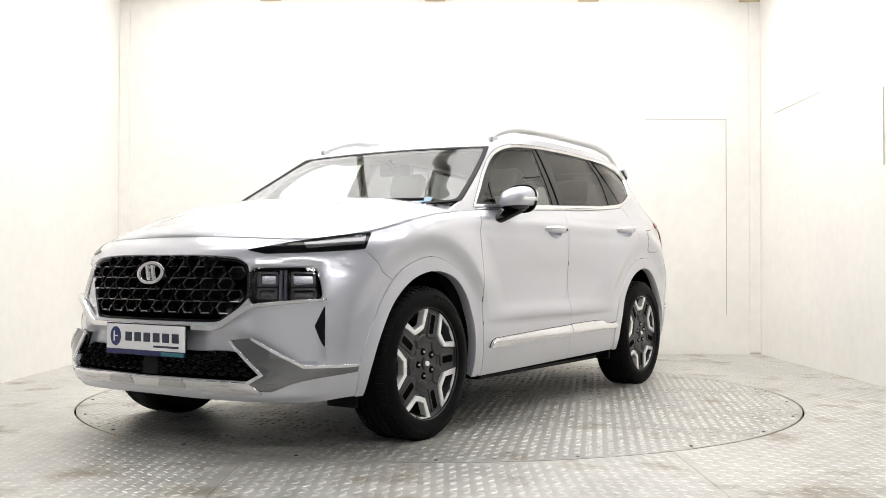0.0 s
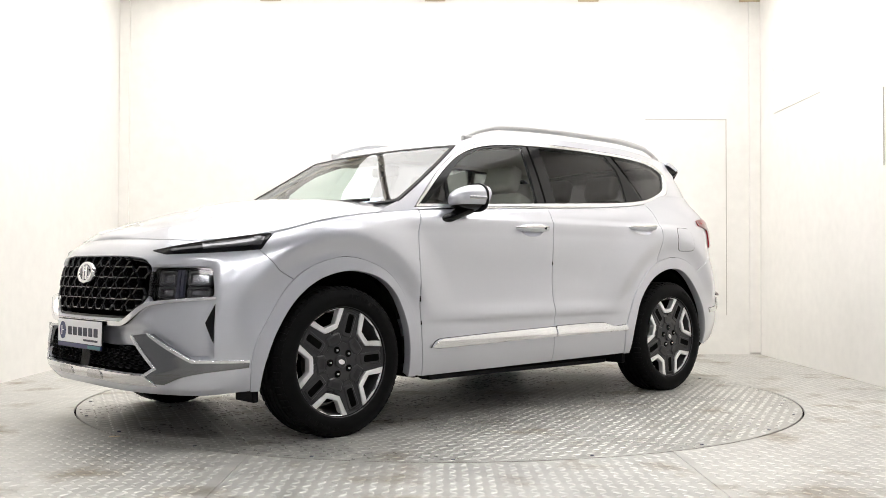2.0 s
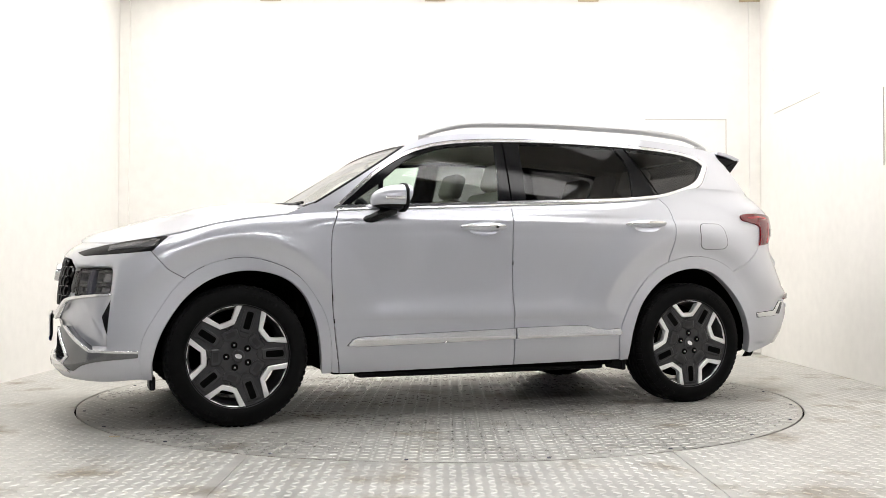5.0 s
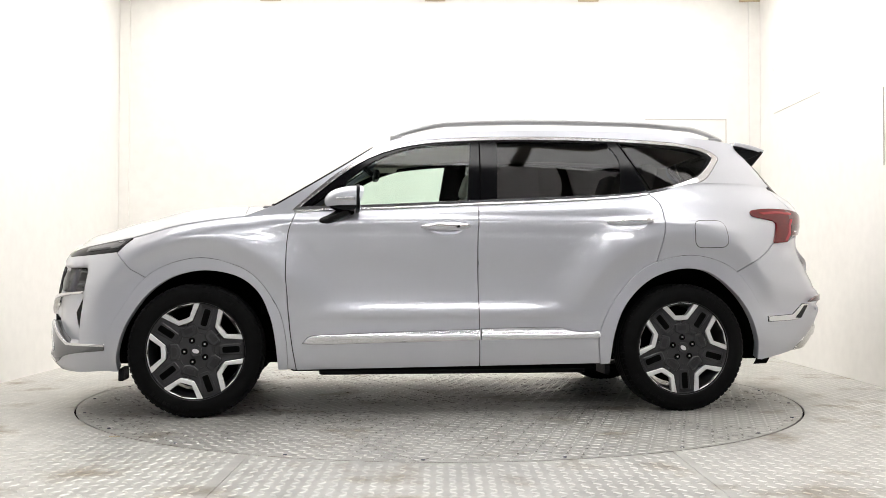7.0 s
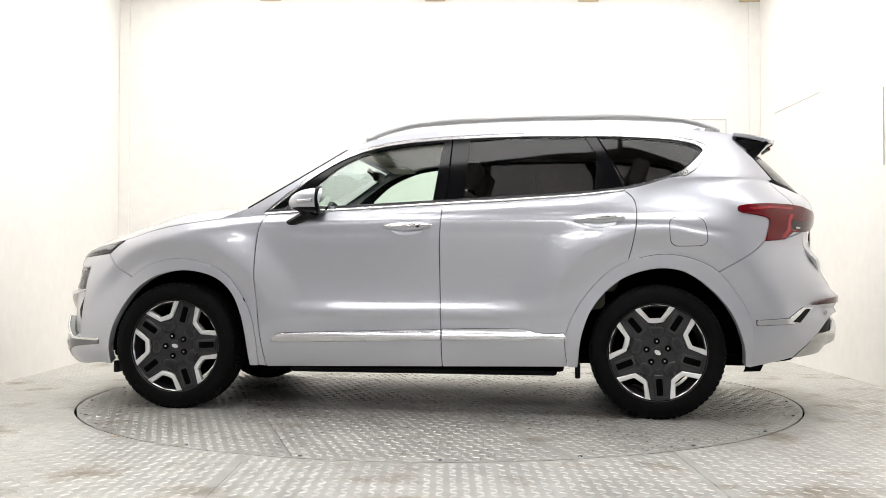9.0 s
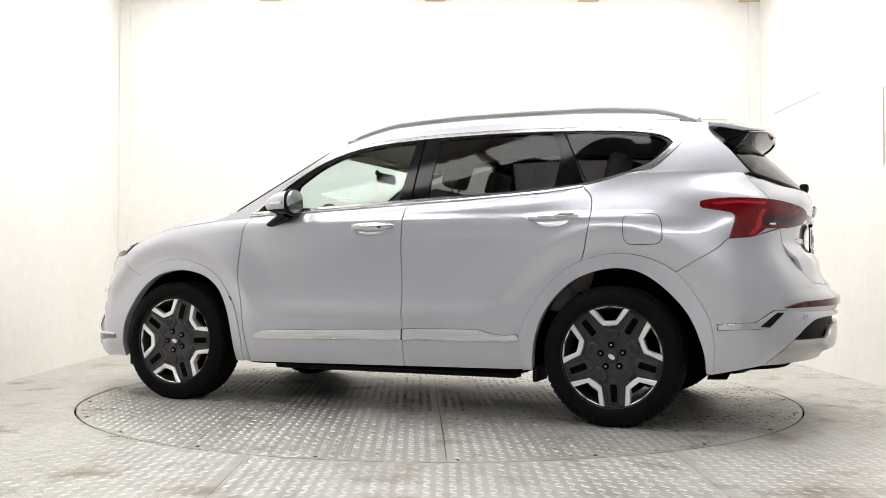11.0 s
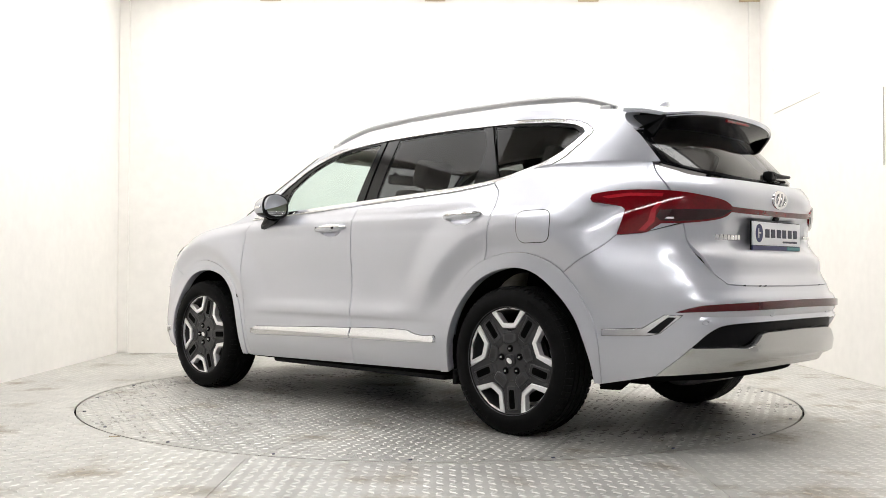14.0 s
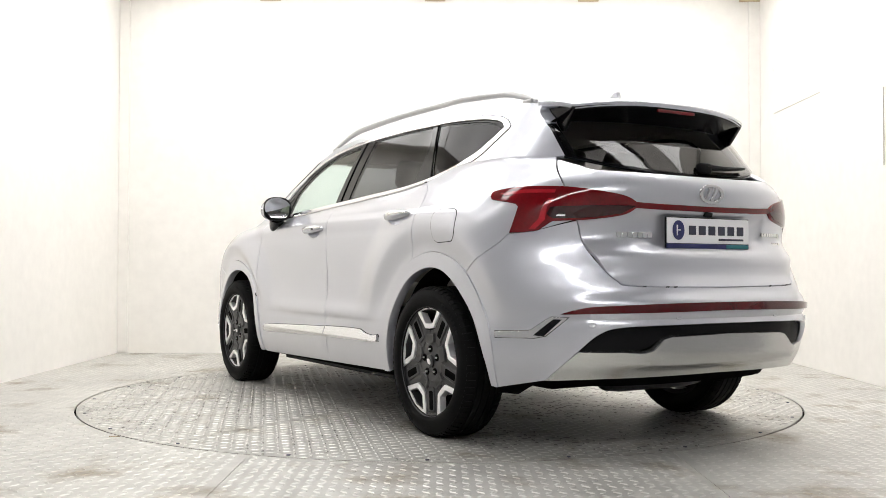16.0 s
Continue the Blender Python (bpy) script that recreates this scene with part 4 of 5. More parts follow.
    # exhaust silencer under the tail
    v, f = lathe([(.02, -.3), (.09, -.29), (.10, -.2), (.10, .2), (.09, .29), (.02, .3)], 20)
    raw_part("silencer", [(x - 1.95, y, z + .33) for x, y, z in v], f, ALLOY, car, "", True, None, 40)


def cabin_panels():
    side = joined(top_run(1.14, -1.9, 30), [(-2.0, 1.325)], GATE_EDGE[::-1], ROOF_EDGE[::-1], SCREEN_EDGE[::-1])
    panel("cabin_side", side, cabin_raw, PAINT, car, 0, .03, .03, holes=(WINDOWS,), sides=(1, -1))
    panel("cabin_lining", inset(side, .02), cabin_raw, BEIGE, car, -.045, .005, .05, holes=(inset(WINDOWS, -.004),), sides=(1, -1))
    inner = inset(WINDOWS, .014)
    thick_rear = [(x + (.020 * float(step(-x, 1.15, 1.6)) if z < 1.50 else .012 * float(step(-x, 1.5, 1.65))), z + (.010 * float(step(-x, 1.2, 1.5)) if z < 1.4 else 0)) for x, z in inner]
    panel("window_seal", inset(WINDOWS, -.004), cabin_raw, INNER, car, .0015, .004, .03, holes=(inset(WINDOWS, .004),), sides=(1, -1))
    panel("window_chrome", WINDOWS, cabin_raw, CHROME, car, .004, .014, .02, holes=(thick_rear,), sides=(1, -1), label="bright chrome window surround")
    quarter_pane = rounded([(.79, 1.165), (.615, 1.172), (.585, 1.305)], .012)
    front_pane = joined(spline((.560, 1.325), (.411, 1.440), (.211, 1.522), (.011, 1.553), (-.170, 1.568)), [(-.128, 1.203)], spline((-.128, 1.203), (.3, 1.184), (.592, 1.172)))
    rear_pane = joined(spline((-.325, 1.577), (-.606, 1.584), (-.995, 1.582)), spline((-1.015, 1.55), (-1.060, 1.455), (-1.045, 1.252)), spline((-1.045, 1.252), (-.7, 1.236), (-.302, 1.217)))
    corner_pane = joined(spline((-1.075, 1.577), (-1.371, 1.562), (-1.52, 1.545)), [(-1.590, 1.528), (-1.628, 1.502), (-1.632, 1.490), (-1.590, 1.432)], spline((-1.54, 1.380), (-1.45, 1.334), (-1.30, 1.296), (-1.205, 1.281)))
    panel("window_frame", inset(thick_rear, -.004), cabin_raw, PIANO, car, -.006, .02, .025, holes=(quarter_pane, front_pane, rear_pane, corner_pane), sides=(1, -1), label="gloss black window frame and pillars")
    for n, q, m in (("quarter_light", quarter_pane, TINTED), ("front_window", front_pane, GLASS), ("rear_window", rear_pane, TINTED), ("rear_quarter_window", corner_pane, TINTED)):
        for ob in panel(n, q, cabin_raw, m, car, -.010, .003, .04, sides=(1, -1)):
            ob.visible_shadow = False
    # door shut lines over the pillars
    for x0, x1 in (((-.205, 1.195), (-.222, 1.590)), ((-1.232, 1.275), (-1.055, 1.595))):
        u = np.array(x1) - np.array(x0)
        n = np.array([-u[1], u[0]]) / np.hypot(*u) * .003
        a, b = np.array(x0), np.array(x1)
        panel("shut_line", [tuple(a + n), tuple(b + n), tuple(b - n), tuple(a - n)], cabin_raw, INNER, car, .0045 - .006, .003, .05, sides=(1, -1))
    whole = [(0.0, -1), (1.0, -1), (1.0, 1), (0.0, 1)]
    shield = [(.015, -.975), (.985, -.975), (.985, .975), (.015, .975)]
    panel("windscreen_frame", whole, screen_raw, BLACK, car, .004, .012, .05, holes=(rounded([(.03, -.965), (.975, -.965), (.975, .965), (.03, .965)], .05),))
    panel("windscreen", shield, screen_raw, SCREEN, car, .002, .003, .07)[0].visible_shadow = False
    panel("screen_paper", [(.06, .44), (.15, .44), (.15, .76), (.06, .76)], screen_raw, PAPER, car, -.012, .002, .03, label="pale blue paper behind the windscreen")
    for v0, v1 in ((-.86, -.08), (-.02, .74)):
        pts = [tuple(screen_raw(.035 + .03 * math.sin(math.pi * t), v0 + (v1 - v0) * t) + np.array([.016, 0, .014])) for t in np.linspace(0, 1, 14)]
        part("windscreen_wiper", tube(pts, .009, 6), BLACK, car, "", True)
    panel("roof", whole, roof_raw, PAINT, car, 0, .02, .04)
    panel("headliner", [(.03, -.96), (.97, -.96), (.97, .96), (.03, .96)], roof_raw, BEIGE, car, -.05, .01, .08)
    panel("rear_screen_frame", whole, back_raw, PIANO, car, -.006, .012, .05, holes=(rounded([(.12, -.93), (.965, -.93), (.965, .93), (.12, .93)], .05),))
    panel("rear_screen", [(.05, -.97), (.99, -.97), (.99, .97), (.05, .97)], back_raw, REAR_GLASS, car, .001, .003, .06)[0].visible_shadow = False
    # hood
    panel("hood", [(1.13, -.985), (NOSE - .02, -.985), (NOSE - .02, .985), (1.13, .985)], hood_raw, PAINT, car, .003, .02, .03)
    panel("cowl", [(.95, -.985), (1.124, -.985), (1.124, .985), (.95, .985)], hood_raw, PAINT, car, -.001, .02, .04)
    panel("cowl_grille", [(.985, -.62), (1.05, -.62), (1.05, .62), (.985, .62)], hood_raw, BLACK, car, .003, .01, .05)
    for v0 in (-1, .86):
        panel("gate_corner", [(0.0, v0), (.37, v0 + (.0 if v0 < 0 else .065)), (.37, v0 + (.075 if v0 < 0 else .14)), (0.0, v0 + .14)], back_raw, PAINT, car, .004, .02, .03)
    spoiler()
    # roof rails
    e = np.array(ROOF_EDGE)
    for s in (1, -1):
        xs = np.linspace(.30, -1.765, 40)
        zs = np.interp(-xs, -e[:, 0], e[:, 1])
        ys = cabin_raw(xs, zs)[:, 1] - .020
        lift = .046 * np.minimum(1, np.minimum((xs[0] - xs) / .30, (xs - xs[-1]) / .20))**.7 + .004
        rail = part("roof_rail", tube(np.stack([xs, s * ys, zs + lift + .004], 1), [.010 + .006 * min(1, 6 * t * (1 - t)) for t in np.linspace(0, 1, 40)], 10, 1.25), RAIL, car, "satin grey roof rail", True)
        for x in (.27, -1.715):
            z = float(np.interp(-x, -e[:, 0], e[:, 1]))
            part("rail_foot", box_bm((.07, .03, .03), (x, s * (float(cabin_raw(x, z)[1]) - .02), z + .006), .008), RAIL, rail)
    # shark fin
    fin = prism([(0, 0), (.13, 0), (.115, .012), (.03, .055), (.012, .055)], -.012, .012, .004)
    part("antenna", fin, PAINT, car).matrix_basis = pose(-1.735, 0, 1.668, 0, 0, 0)


def spoiler():
    """The roof spoiler: a white top blade, a black underside and side wings."""
    def blade_raw(u, v):
        u, v = np.asarray(u, float), np.asarray(v, float)
        w = 1 - np.abs(v)**3.2
        y = (.600 - .052 * u) * v
        x = -1.835 - .085 * w * (1 - .2 * u) - u * (.212 + .02 * w)
        z = 1.606 + .034 * (1 - np.abs(v)**2.4) - .026 * u * u - .014 * u
        return np.stack([x, y, z], -1)
    blade = [(0.0, -1), (1.0, -1), (1.0, 1), (0.0, 1)]
    sp = panel("spoiler", blade, blade_raw, PAINT, car, 0, .022, .05)[0]

    def under_raw(u, v):
        u = np.asarray(u, float)[..., None]
        hi = blade_raw(.985 + 0 * u[..., 0], v) - np.array([0, 0, .016])
        lo = back_raw(.37 + 0 * u[..., 0], np.asarray(v, float) * .97) + np.array([-.006, 0, 0])
        return hi * (1 - u) + lo * u
    panel("spoiler_underside", [(0.0, -1), (1.0, -1), (1.0, 1), (0.0, 1)], under_raw, PIANO, sp, 0, .004, .06)
    panel("spoiler_lip", [(.95, -.99), (.99, -.99), (.99, .99), (.95, .99)], blade_raw, PIANO, sp, -.012, .018, .05)
    for s in (1, -1):
        wing = prism([(-1.850, 1.572), (-2.035, 1.562), (-2.040, 1.545), (-1.985, 1.480), (-1.958, 1.452), (-1.945, 1.455)], 0, .020, .004)
        part("spoiler_wing", wing, PIANO, sp, "", True).matrix_basis = pose(0, s * .550 - (.020 if s > 0 else 0), 0)
    part("brake_lamp", box_bm((.012, .24, .016), (-2.128, 0, 1.562), .004), RED_LENS, sp, "slim red high brake lamp")
    # rear wiper
    wiper = new("rear_wiper")
    wiper.parent = car
    p = [back_raw(.93, v) + np.array([-.020, 0, .01]) for v in np.linspace(-.02, -.55, 8)]
    part("wiper_arm", tube(p, [.020, .018, .015, .013, .012, .011, .010, .006], 8, .8), BLACK, wiper, "", True)
    q = back_raw(.93, -.02)
    part("wiper_base", box_bm((.05, .07, .05), tuple(q + np.array([-.012, 0, .005])), .018, 3), BLACK, wiper, "", True)


def mirrors_and_handles(fd, rd):
    for s, d in ((1, fd[0]), (-1, fd[1])):
        m = new("door_mirror")
        m.parent = car
        def shell(lo, hi):
            """A pod, round in front and cut flat behind, between two heights (shares of its half height)."""
            bm = bmesh.new()
            rows = []
            for i in range(13):
                h = lo + (hi - lo) * i / 12
                q = max(1 - abs(h)**2.3, 0.02)**.5
                row = []
                for j in range(25):
                    t = math.pi * (j / 24 - .5) * 1.08
                    cx, cy = math.cos(t), math.sin(t)
                    x = .172 * q * max(cx, -.05)**(.75 if cx > 0 else 1) if cx > 0 else -.004
                    y = .092 * q * math.copysign(abs(cy)**.8, cy)
                    x -= .030 * (y / .092)**2 * (1 if y > 0 else .2) + .025 * h
                    row.append(bm.verts.new((x, s * y, .074 * h + .008 * y / .092)))
                rows.append(row)
            for r0, r1 in zip(rows, rows[1:]):
                for j in range(24):
                    bm.faces.new((r0[j], r0[j + 1], r1[j + 1], r1[j]))
                bm.faces.new((r0[24], r0[0], r1[0], r1[24]))
            bm.faces.new(rows[0][::-1])
            bm.faces.new(rows[-1])
            bmesh.ops.recalc_face_normals(bm, faces=bm.faces)
            return bm
        m.matrix_basis = pose(.512, s * .960, 1.203)
        part("mirror_cap", shell(-.60, 1), PAINT, m, "white mirror cap", True)
        part("mirror_base", shell(-1, -.62), PIANO, m, "", True)
        rim = [(.095 * math.copysign(abs(math.cos(t))**.75, math.cos(t)), .079 * math.copysign(abs(math.sin(t))**.75, math.sin(t)) + .002) for t in np.linspace(0, 2 * math.pi, 33)[:-1]]
        part("mirror_rim", prism(rim, .0, .020, .006), BLACK, m, "", True).matrix_basis = pose(0, 0, 0, 0, 0, 90)
        part("mirror_glass", prism(inset(rim, .018), .015, .0215), MIRROR, m).matrix_basis = pose(0, 0, 0, 0, 0, 90)
        part("turn_signal", box_bm((.105, .012, .017), (.060, s * .086, -.004), .006, 3, Matrix.Rotation(s * radians(-20), 4, "Z")), CHROME, m)
        part("mirror_arm", tube([(.03, -s * .01, -.058), (.08, -s * .03, -.080), (.145, -s * .05, -.112), (.195, -s * .080, -.128)], [.050, .048, .042, .038], 12, .62), PIANO, m, "", True)
    # handles: a lens-shaped bar over a shallow cup
    for door, a0, a1, z, tilt in ((fd, *FRONT_HANDLE), (rd, *REAR_HANDLE)):
        for k, s in ((0, 1), (1, -1)):
            pts = []
            for t in np.linspace(0, 1, 15):
                a = a0 + (a1 - a0) * t
                w = float(wrap_raw(a, z)[1])
                pts.append((a, s * (w + .034 * math.sin(math.pi * t)**.5 - .004), z + tilt * (t - .5)))
            rad = [.005 + .0155 * math.sin(math.pi * t)**.6 for t in np.linspace(0, 1, 15)]
            h = part("door_handle", tube(pts, rad, 10, 1.25), PAINT, door[k], "body-coloured handle with a bright edge", True)
            part("handle_chrome", tube([(x, y + s * .005, zz + .006) for x, y, zz in pts], [r * .90 for r in rad], 8, .7), CHROME, h, "", True)
            if door is fd:
                part("key_cover", box_bm((.02, .008, .014), (a1 + .075, s * (float(wrap_raw(a1 + .07, z)[1]) + .042), z), .003), PIANO, h)
        for k, s in ((0, 1), (1, -1)):
            panel("handle_cup", handle_cup((a0, a1, z, tilt)), wrap_raw, PAINT, door[k], 0, .003, .012, sides=(s,), relief=lambda a, zz, c=(a0 + a1) / 2, z0=z: -.026 * np.clip(1 - ((a - c) / .092)**2 - ((zz - z0 + .015) / .036)**2, 0, 1)**.6)
    # sill mouldings: bright bars on both doors
    for door, run in ((fd, ([(.80, .402), (.775, .432)], spline((.74, .444), (.27, .4600), (-.186, .473)), spline((-.186, .418), (.27, .4065), (.74, .396)))),
                      (rd, (spline((-.20, .476), (-.5, .482), (-.66, .480)), spline((-.72, .462), (-.80, .456), (-.87, .462)), spline((-.885, .440), (-.85, .428), (-.6, .422), (-.20, .418))))):
        out = joined(*run)
        for k, s in ((0, 1), (1, -1)):
            # black sheet painting the shadow line round the moulding
            panel("moulding_shade", inset(out, -.0025), wrap_raw, INNER, door[k], .0045, .006, .014, sides=(s,))
            panel("door_moulding", out, wrap_raw, SILVER_WHITE, door[k], .002, .02, .011, sides=(s,), label="bright satin side moulding", relief=lambda a, z: .008 + .015 * np.clip(1 - np.abs(z - .434) / .038, 0, 1))
    for k, s in ((0, 1), (1, -1)):
        tip = [(-.168, .448), (-.187, .462), (-.187, .418)]
        panel("moulding_tip", tip, wrap_raw, PLATE_GREY, fd[k], .013, .01, .02, sides=(s,))
    # fuel flap: a thin joint round a rounded square
    flap = rounded([(-1.455, 1.100), (-1.655, 1.102), (-1.665, .945), (-1.462, .942)], .05, 6)
    panel("fuel_flap", inset(flap, .002), wrap_raw, PAINT, car, .0022, .004, .025)
    panel("flap_joint", inset(flap, -.002), wrap_raw, INNER, car, .0008, .002, .02, holes=(inset(flap, .0022),))
    for s in (1, -1):
        pts = [(x, s * (float(wrap_raw(x, float(top_z(x)))[1]) + .001), float(top_z(x)) + .004) for x in np.linspace(.855, -1.20, 40)]
        part("belt_chrome", tube(pts, .006, 6), CHROME, car, "", True)


def undersides():
    # dark inner shell behind the joints, with the wheel arches left open
    A, Z = np.meshgrid(np.linspace(2 * TAIL + 1.0, 2 * NOSE - 1.0, 200), np.linspace(.24, 1.23, 40), indexing="ij")
    a = A.copy()
    f0, _ = fold(A)
    zz = np.minimum(Z, top_z(f0) - .012)
    p = wrap_raw(a, zz)
    n = normal_of(wrap_raw, a, zz)
    p = p - n * np.where(np.abs(f0) > 2.0, .10, .028)[..., None]
    verts = p.reshape(-1, 3)
    na, nz = A.shape
    faces = []
    for i in range(na - 1):
        for j in range(nz - 1):
            c = p[i, j]
            if min(math.hypot(c[0] - WHEEL_F, c[2] - WHEEL_Z), math.hypot(c[0] - WHEEL_R, c[2] - WHEEL_Z)) < .525:
                continue
            faces.append((i * nz + j, (i + 1) * nz + j, (i + 1) * nz + j + 1, i * nz + j + 1))
    raw_part("inner_shell", verts, faces, INNER, car)
    part("underbody", box_bm((3.9, 1.30, .06), (-.05, 0, .30), .03), INNER, car)
    part("centre_floor", box_bm((1.75, 1.72, .05), (0, 0, .265), .03), INNER, car)
    part("sill_guard", box_bm((1.55, .10, .06), (-.06, .765, .242), .02), BLACK, car)
    part("sill_guard", box_bm((1.55, .10, .06), (-.06, -.765, .242), .02), BLACK, car)
    part("front_flap", box_bm((.03, .16, .07), (1.80, .74, .225), .008), BLACK, car)
    part("front_flap", box_bm((.03, .16, .07), (1.80, -.74, .225), .008), BLACK, car)
    part("rear_flap", box_bm((.03, .20, .08), (-.95, .76, .245), .008), BLACK, car)
    part("rear_flap", box_bm((.03, .20, .08), (-.95, -.76, .245), .008), BLACK, car)
    for wx in (WHEEL_F, WHEEL_R):
        for s in (1, -1):
            verts, faces = [], []
            k = 22
            for i in range(k + 1):
                t = math.radians(-6 + 192 * i / k)
                for y, r in ((.82, .475), (.55, .47), (.50, .10)):
                    verts.append((wx + r * math.cos(t), s * y, WHEEL_Z + r * math.sin(t)))
            for i in range(k):
                for j in range(2):
                    faces.append((i * 3 + j, i * 3 + j + 1, i * 3 + 4 + j, i * 3 + 3 + j))
            raw_part("wheel_liner", verts, faces, INNER, car)


def wheel():
    """One wheel about its own centre, its outer face towards +y."""
    w = new("wheel")
    w.parent = car
    prof = [(.262, -.10), (.278, -.118), (.305, -.122), (.345, -.112), (.361, -.095), (.3665, -.06)]
    for y in (-.055, -.02, .02, .055):
        prof += [(.368, y - .010), (.368, y - .004), (.361, y - .003), (.361, y + .003), (.368, y + .004)]
    prof += [(.3665, .062), (.361, .095), (.352, .106), (.345, .112), (.338, .1135), (.336, .1155), (.308, .122), (.290, .1205), (.280, .118), (.268, .106), (.262, .10)]
    v, f = lathe(prof, 96)
    tyre = raw_part("tyre", v, f, RUBBER, w, "black road tyre", True, None, 35)
    # lettering on the sidewall as plain raised bars
    for c in (math.radians(100), math.radians(280)):
        for i in range(9):
            t = c + math.radians((i - 4) * 4.6)
            b = box_bm((.020, .003, .018), (.322, .1200, 0), .002, 1)
            part("sidewall_bar", b, RUBBER, tyre).matrix_basis = Matrix.Rotation(-t, 4, "Y")
    # shoulder blocks
    v, f = [], []
    for i in range(66):
        t = 2 * math.pi * i / 66
        for side_y in (-1, 1):
            k = len(v)
            for rr, y in ((.3705, .066), (.3655, .094), (.3535, .1085), (.350, .1065), (.355, .070)):
                for d in (-.030, .030):
                    v.append((rr * math.cos(t + d), side_y * y, rr * math.sin(t + d)))
            f += [(k + 2 * j, k + 2 * j + 1, k + 2 * j + 3, k + 2 * j + 2) for j in range(4)] + [(k, k + 2, k + 4, k + 6, k + 8), (k + 1, k + 9, k + 7, k + 5, k + 3)]
    raw_part("shoulder_tread", v, f, RUBBER, tyre, "", False)["kind"] = "stuff"
    v, f = lathe([(.245, .098), (.252, .108), (.256, .106), (.254, .094), (.238, .085), (.225, .03), (.222, -.09), (.245, -.10)], 72)
    rim = raw_part("rim", v, f, ALLOY, w, "dark grey and bright machined alloy rim", True, None, 35)
    rim.scale = (1.068, 1, 1.068)
    v, f = lathe([(.0, .0), (.17, .0), (.17, .014), (.0, .014)], 48)
    raw_part("brake_disc", v, f, DISC, w, "", True, None, 30)
    v, f = lathe([(.0, -.05), (.215, -.05), (.215, -.046), (.0, -.046)], 32)
    raw_part("brake_shield", v, f, INNER, w)

    def polar(r, d):
        return (r * math.sin(math.radians(d)), r * math.cos(math.radians(d)))
    for k in range(5):
        c = 72 * k
        pad = [polar(.242, c - 13), polar(.245, c), polar(.242, c + 13), polar(.155, c + 23), polar(.143, c + 35.5), polar(.085, c + 36), polar(.085, c), polar(.085, c - 36), polar(.143, c - 35.5), polar(.155, c - 23)]
        pb = prism(pad, .055, .088, .006)
        part("spoke", pb, ALLOY, rim)
        # a black plate paints the shade inside the slot
        slot = rounded([polar(.222, c - 4.2), polar(.222, c + 4.2), polar(.135, c + 6.8), polar(.135, c - 6.8)], .01)
        part("slot_shade", prism(slot, .086, .0942), INNER, rim)
        frame_out = rounded([polar(.232, c - 8), polar(.232, c + 8), polar(.118, c + 13), polar(.118, c - 13)], .012)
        fb = prism(frame_out, .084, .0935, .0045)
        part("spoke_ridge", fb, ALLOY, rim)
        # bright machined edges: a bent band in each gap between two spokes
        m = c + 36
        band = [polar(.252, m - 25), polar(.2525, m - 18.5), polar(.178, m - 9.5), polar(.1745, m), polar(.178, m + 9.5), polar(.2525, m + 18.5), polar(.252, m + 25), polar(.156, m + 13.5), polar(.150, m), polar(.156, m - 13.5)]
        part("machined_edge", prism(band, .060, .0955, .003), MACHINED, rim)
        lip = [polar(.254, m - 20), polar(.2545, m), polar(.254, m + 20), polar(.243, m + 17), polar(.240, m + 9), polar(.245, m), polar(.240, m - 9), polar(.243, m - 17)]
        part("rim_edge", prism(lip, .085, .098, .003), MACHINED, rim)
        # raised blocks between the spokes, each with a darker plate painting a recess's shade
        block = rounded([polar(.135, m - 17), polar(.132, m), polar(.135, m + 17), polar(.098, m + 24), polar(.078, m + 12), polar(.078, m - 12), polar(.098, m - 24)], .006)
        part("hub_block", prism(block, .084, .0955, .005), ALLOY, rim)
        step_out = rounded([polar(.123, m - 11), polar(.123, m + 11), polar(.098, m + 13), polar(.098, m - 13)], .004)
        part("block_shade", prism(step_out, .086, .0962), ALLOY_SHADE, rim)
        # dark lines that paint shade along the folds
        cut = [polar(.141, c - 25), polar(.137, c - 17), polar(.098, c - 9), polar(.098, c + 9), polar(.137, c + 17), polar(.141, c + 25), polar(.104, c + 13), polar(.092, c + 8), polar(.092, c - 8), polar(.104, c - 13)]
        part("fold_shade", prism(cut, .086, .0892), ALLOY_SHADE, rim)
        bolt = box_bm((.0085, .022, .0085), (0, .089, .057), .003)
        part("wheel_bolt", bolt, MACHINED, rim).matrix_basis = Matrix.Rotation(math.radians(c + 36), 4, "Y")
        # a black disc paints the shade of the bolt's well
        part("bolt_well_shade", prism([(polar(.057, c + 36)[0] + .0165 * math.cos(t), polar(.057, c + 36)[1] + .0165 * math.sin(t)) for t in np.linspace(0, 6.283, 13)[:-1]], .086, .0915), INNER, rim)
    v, f = lathe([(.0, .090), (.088, .088), (.092, .080), (.092, .05), (.0, .05)], 40)
    raw_part("hub", v, f, ALLOY, rim, "", True, None, 35)
    v, f = lathe([(.0, .101), (.026, .100), (.031, .096), (.031, .085), (.0, .085)], 32)
    cap = raw_part("centre_cap", v, f, ALLOY, rim, "", True, None, 35)
    part("cap_mark", prism([(.018 * math.cos(t), .011 * math.sin(t)) for t in np.linspace(0, 6.283, 17)[:-1]], .1, .1022), MACHINED, cap)
    return w


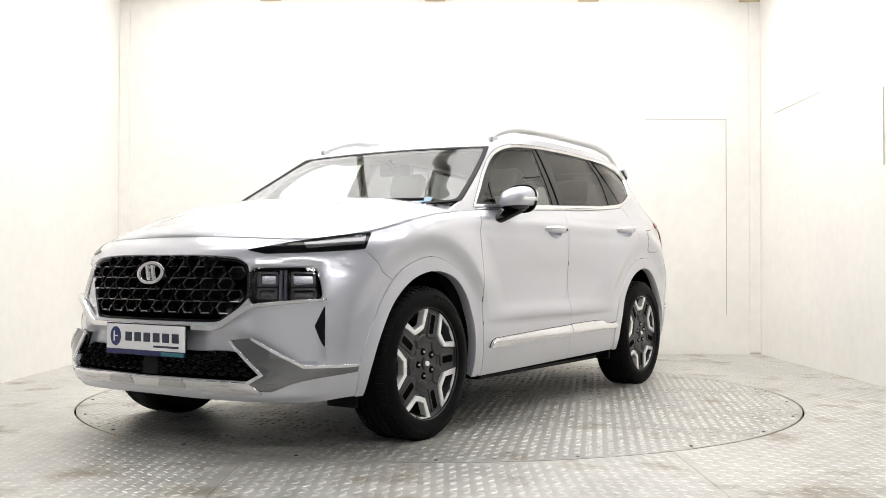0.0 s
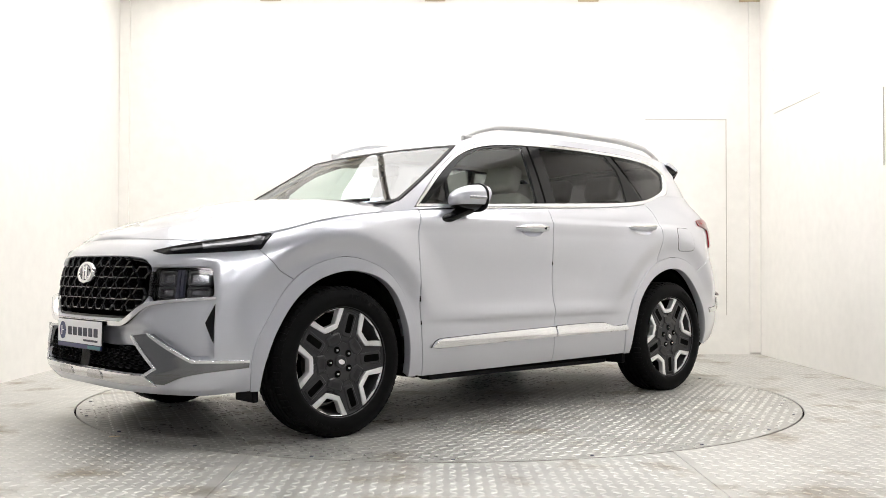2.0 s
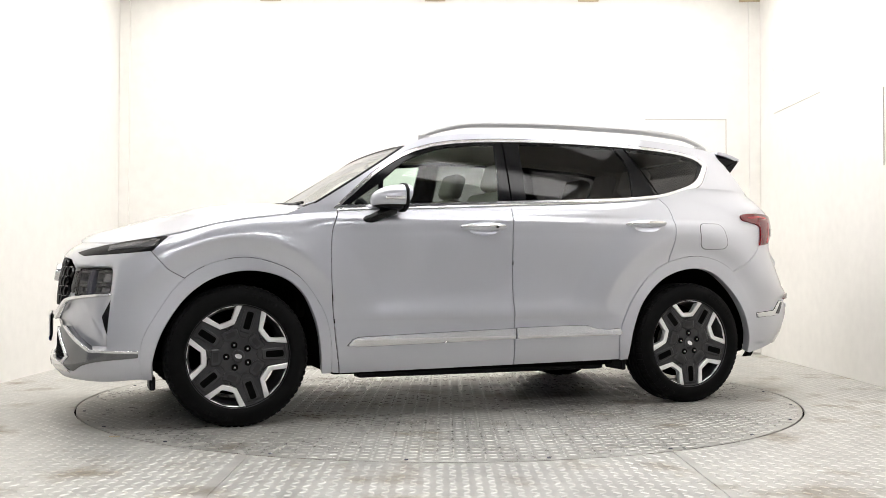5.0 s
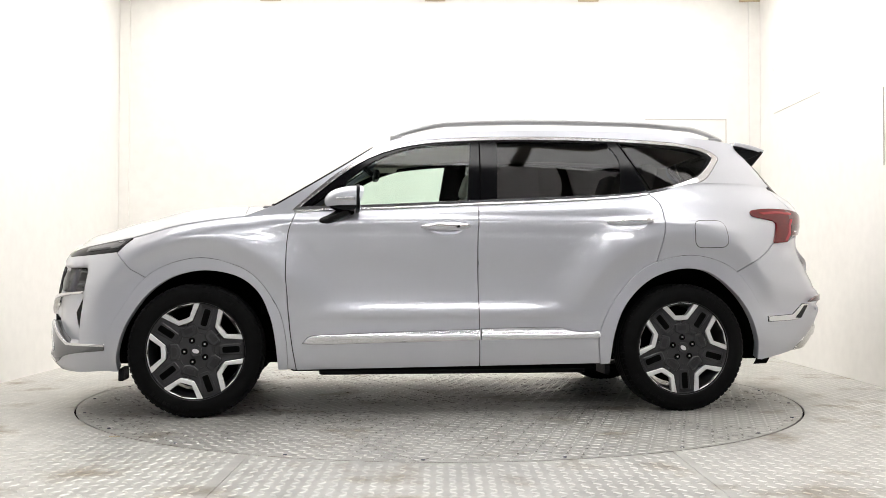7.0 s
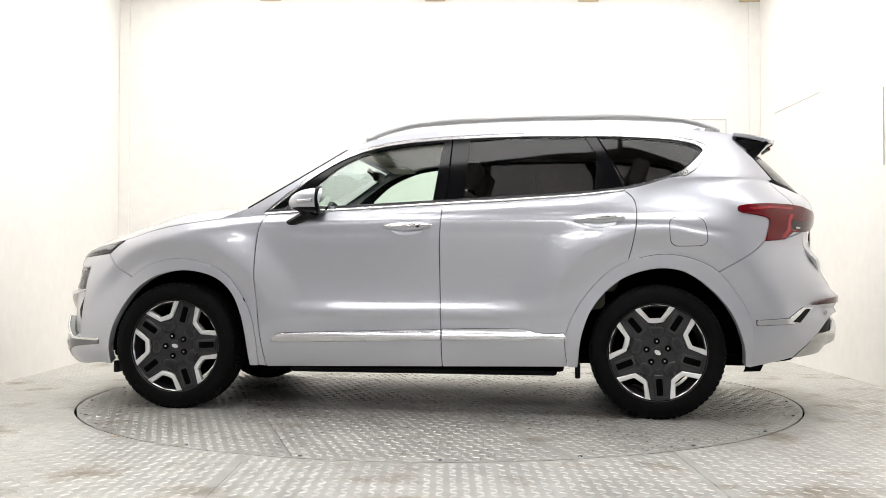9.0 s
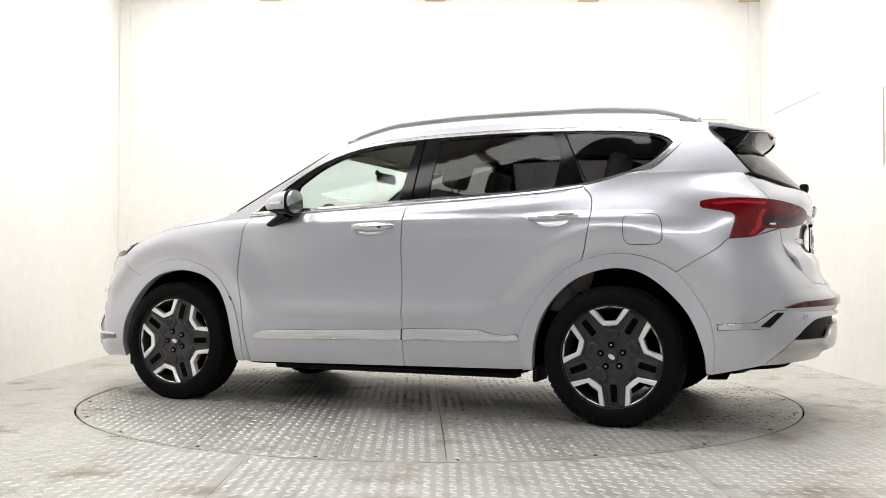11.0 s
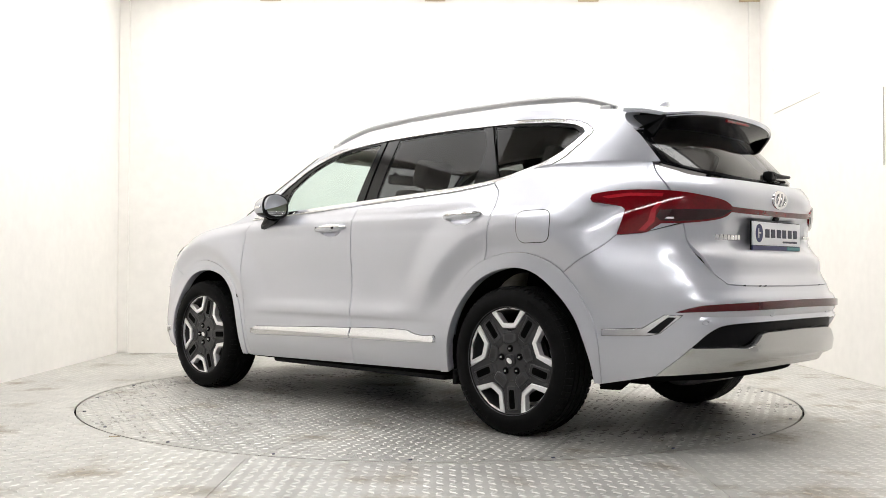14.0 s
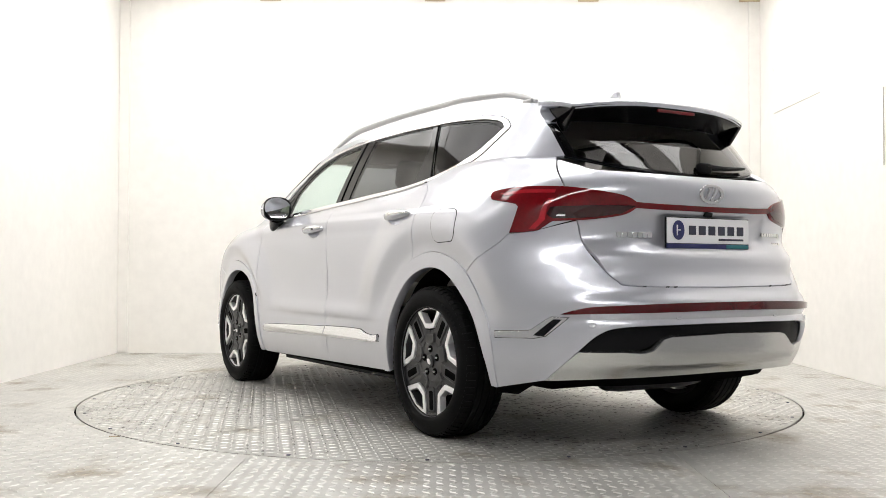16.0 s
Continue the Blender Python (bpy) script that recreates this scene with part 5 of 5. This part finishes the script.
def wheels():
    first = wheel()
    rows = ((WHEEL_F, 1, -15.7), (WHEEL_R, 1, -32.7), (WHEEL_F, -1, 20), (WHEEL_R, -1, 50))
    made = [first] + [copy_thing(first, pose(0, 0, 0)) for _ in rows[1:]]
    for ob, (x, s, spin) in zip(made, rows):
        ob.matrix_basis = pose(x, s * .822, WHEEL_Z, 0, spin, 0) if s > 0 else pose(x, s * .822, WHEEL_Z, 0, 0, 180) @ pose(0, 0, 0, 0, spin, 0)


def interior():
    def cushion(name, size, at, bevel, mat, parent, turn=None):
        return part(name, box_bm(size, at, bevel, 4, turn), mat, parent, "", True)
    lean = Matrix.Rotation(radians(-18), 4, "Y")
    for y, name in ((.38, "front_seat"), (-.38, "front_seat"), (.40, "rear_seat"), (-.40, "rear_seat"), (0.0, "rear_seat")):
        x = .05 if name == "front_seat" else -.95
        s = new(name)
        s.parent = car
        s["label"] = "light leather seat"
        w = .50 if abs(y) > .1 else .30
        cushion("seat_cushion", (.52, w, .16), (x + .1, y, .66), .06, LEATHER, s)
        cushion("seat_back", (.15, w * .96, .62), (x - .24, y, .99), .06, LEATHER, s, lean)
        cushion("head_rest", (.10, .26 if w > .4 else .2, .17), (x - .36, y, 1.39), .045, LEATHER, s, lean)
        part("rest_post", tube([(x - .33, y + .05, 1.24), (x - .355, y + .05, 1.34)], .007, 6), CHROME, s)
        part("rest_post", tube([(x - .33, y - .05, 1.24), (x - .355, y - .05, 1.34)], .007, 6), CHROME, s)
    d = new("dashboard")
    d.parent = car
    cushion("dash_body", (.42, 1.50, .30), (.86, 0, 1.00), .10, DASH, d)
    cushion("dash_lower", (.30, 1.44, .40), (.78, 0, .74), .06, DASH, d)
    cushion("screen", (.02, .30, .13), (.68, 0, 1.15), .01, PIANO, d)
    cushion("hood_of_dials", (.18, .36, .08), (.72, .38, 1.15), .03, DASH, d)
    st = new("steering_wheel")
    st.parent = car
    ring = [(0, .185 * math.cos(t), .185 * math.sin(t)) for t in np.linspace(0, 2 * math.pi, 33)]
    part("wheel_rim", tube(ring, .016, 8), DASH, st, "", True)
    part("wheel_boss", box_bm((.05, .15, .12), (.02, 0, 0), .02), DASH, st)
    part("wheel_spoke", box_bm((.02, .34, .03), (.015, 0, 0), .008), DASH, st)
    st.matrix_basis = pose(.52, .38, 1.05, 0, 20, 0)
    rv = new("rear_view_mirror")
    rv.parent = car
    part("mirror_shell", box_bm((.04, .24, .065), (.36, 0, 1.425), .018, 3), BLACK, rv, "", True)
    part("mirror_stem", tube([(.38, 0, 1.43), (.435, 0, 1.475)], .016, 8), BLACK, rv, "", True)
    for s in (1, -1):
        part("sun_visor", box_bm((.16, .34, .016), (.28, s * .36, 1.505), .006), BEIGE, car).rotation_euler = (0, 0, 0)
        part("door_card", box_bm((1.85, .03, .38), (-.15, s * .835, .97), .02), DASH, car)
    part("parcel_cover", box_bm((.55, 1.25, .02), (-1.70, 0, 1.10), .008), DASH, car)
    part("front_bulkhead", box_bm((.05, 1.5, .6), (1.02, 0, .85), .02), INNER, car)


LENS_GREY = material("clear_lamp_plastic", (.20, .20, .215), .16, .85, .5)
GUIDE = material("smoked_light_guide", (.09, .09, .10), .15, .4, .5)
GRILLE = material("dark_chrome_grille", (.014, .014, .016), .14, .4, .3)
RAIL = material("grey_rail", (.52, .52, .53), .32, .5, .2, 40, .05)
SILVER_WHITE = material("pale_satin_moulding", (.86, .862, .88), .18, .75, .6)
DISC = material("brake_steel", (.35, .34, .33), .35, .9, 0, 20, .15)
# chrome whose colour is lowered to stand in for dark reflections
CHROME_DARKENED = material("darkened_satin_chrome", (.22, .225, .235), .12, 1.0)
front_doors, rear_doors = body_panels()
cabin_panels()
mirrors_and_handles(front_doors, rear_doors)
undersides()
wheels()
interior()


# ---------------------------------------------------------------- what moves
def motions():
    rows = [t for t in range(0, 17, 2)]
    walk(turntable, [(float(t), pose(0, 0, 0, 0, 0, 236.982 - 7.2220 * t)) for t in rows])
    walk(car, [(float(t), pose(0, 0, 0, 0, 0, 236.982 - 7.2220 * t) @ pose(.059, -.054, .003)) for t in rows])


motions()
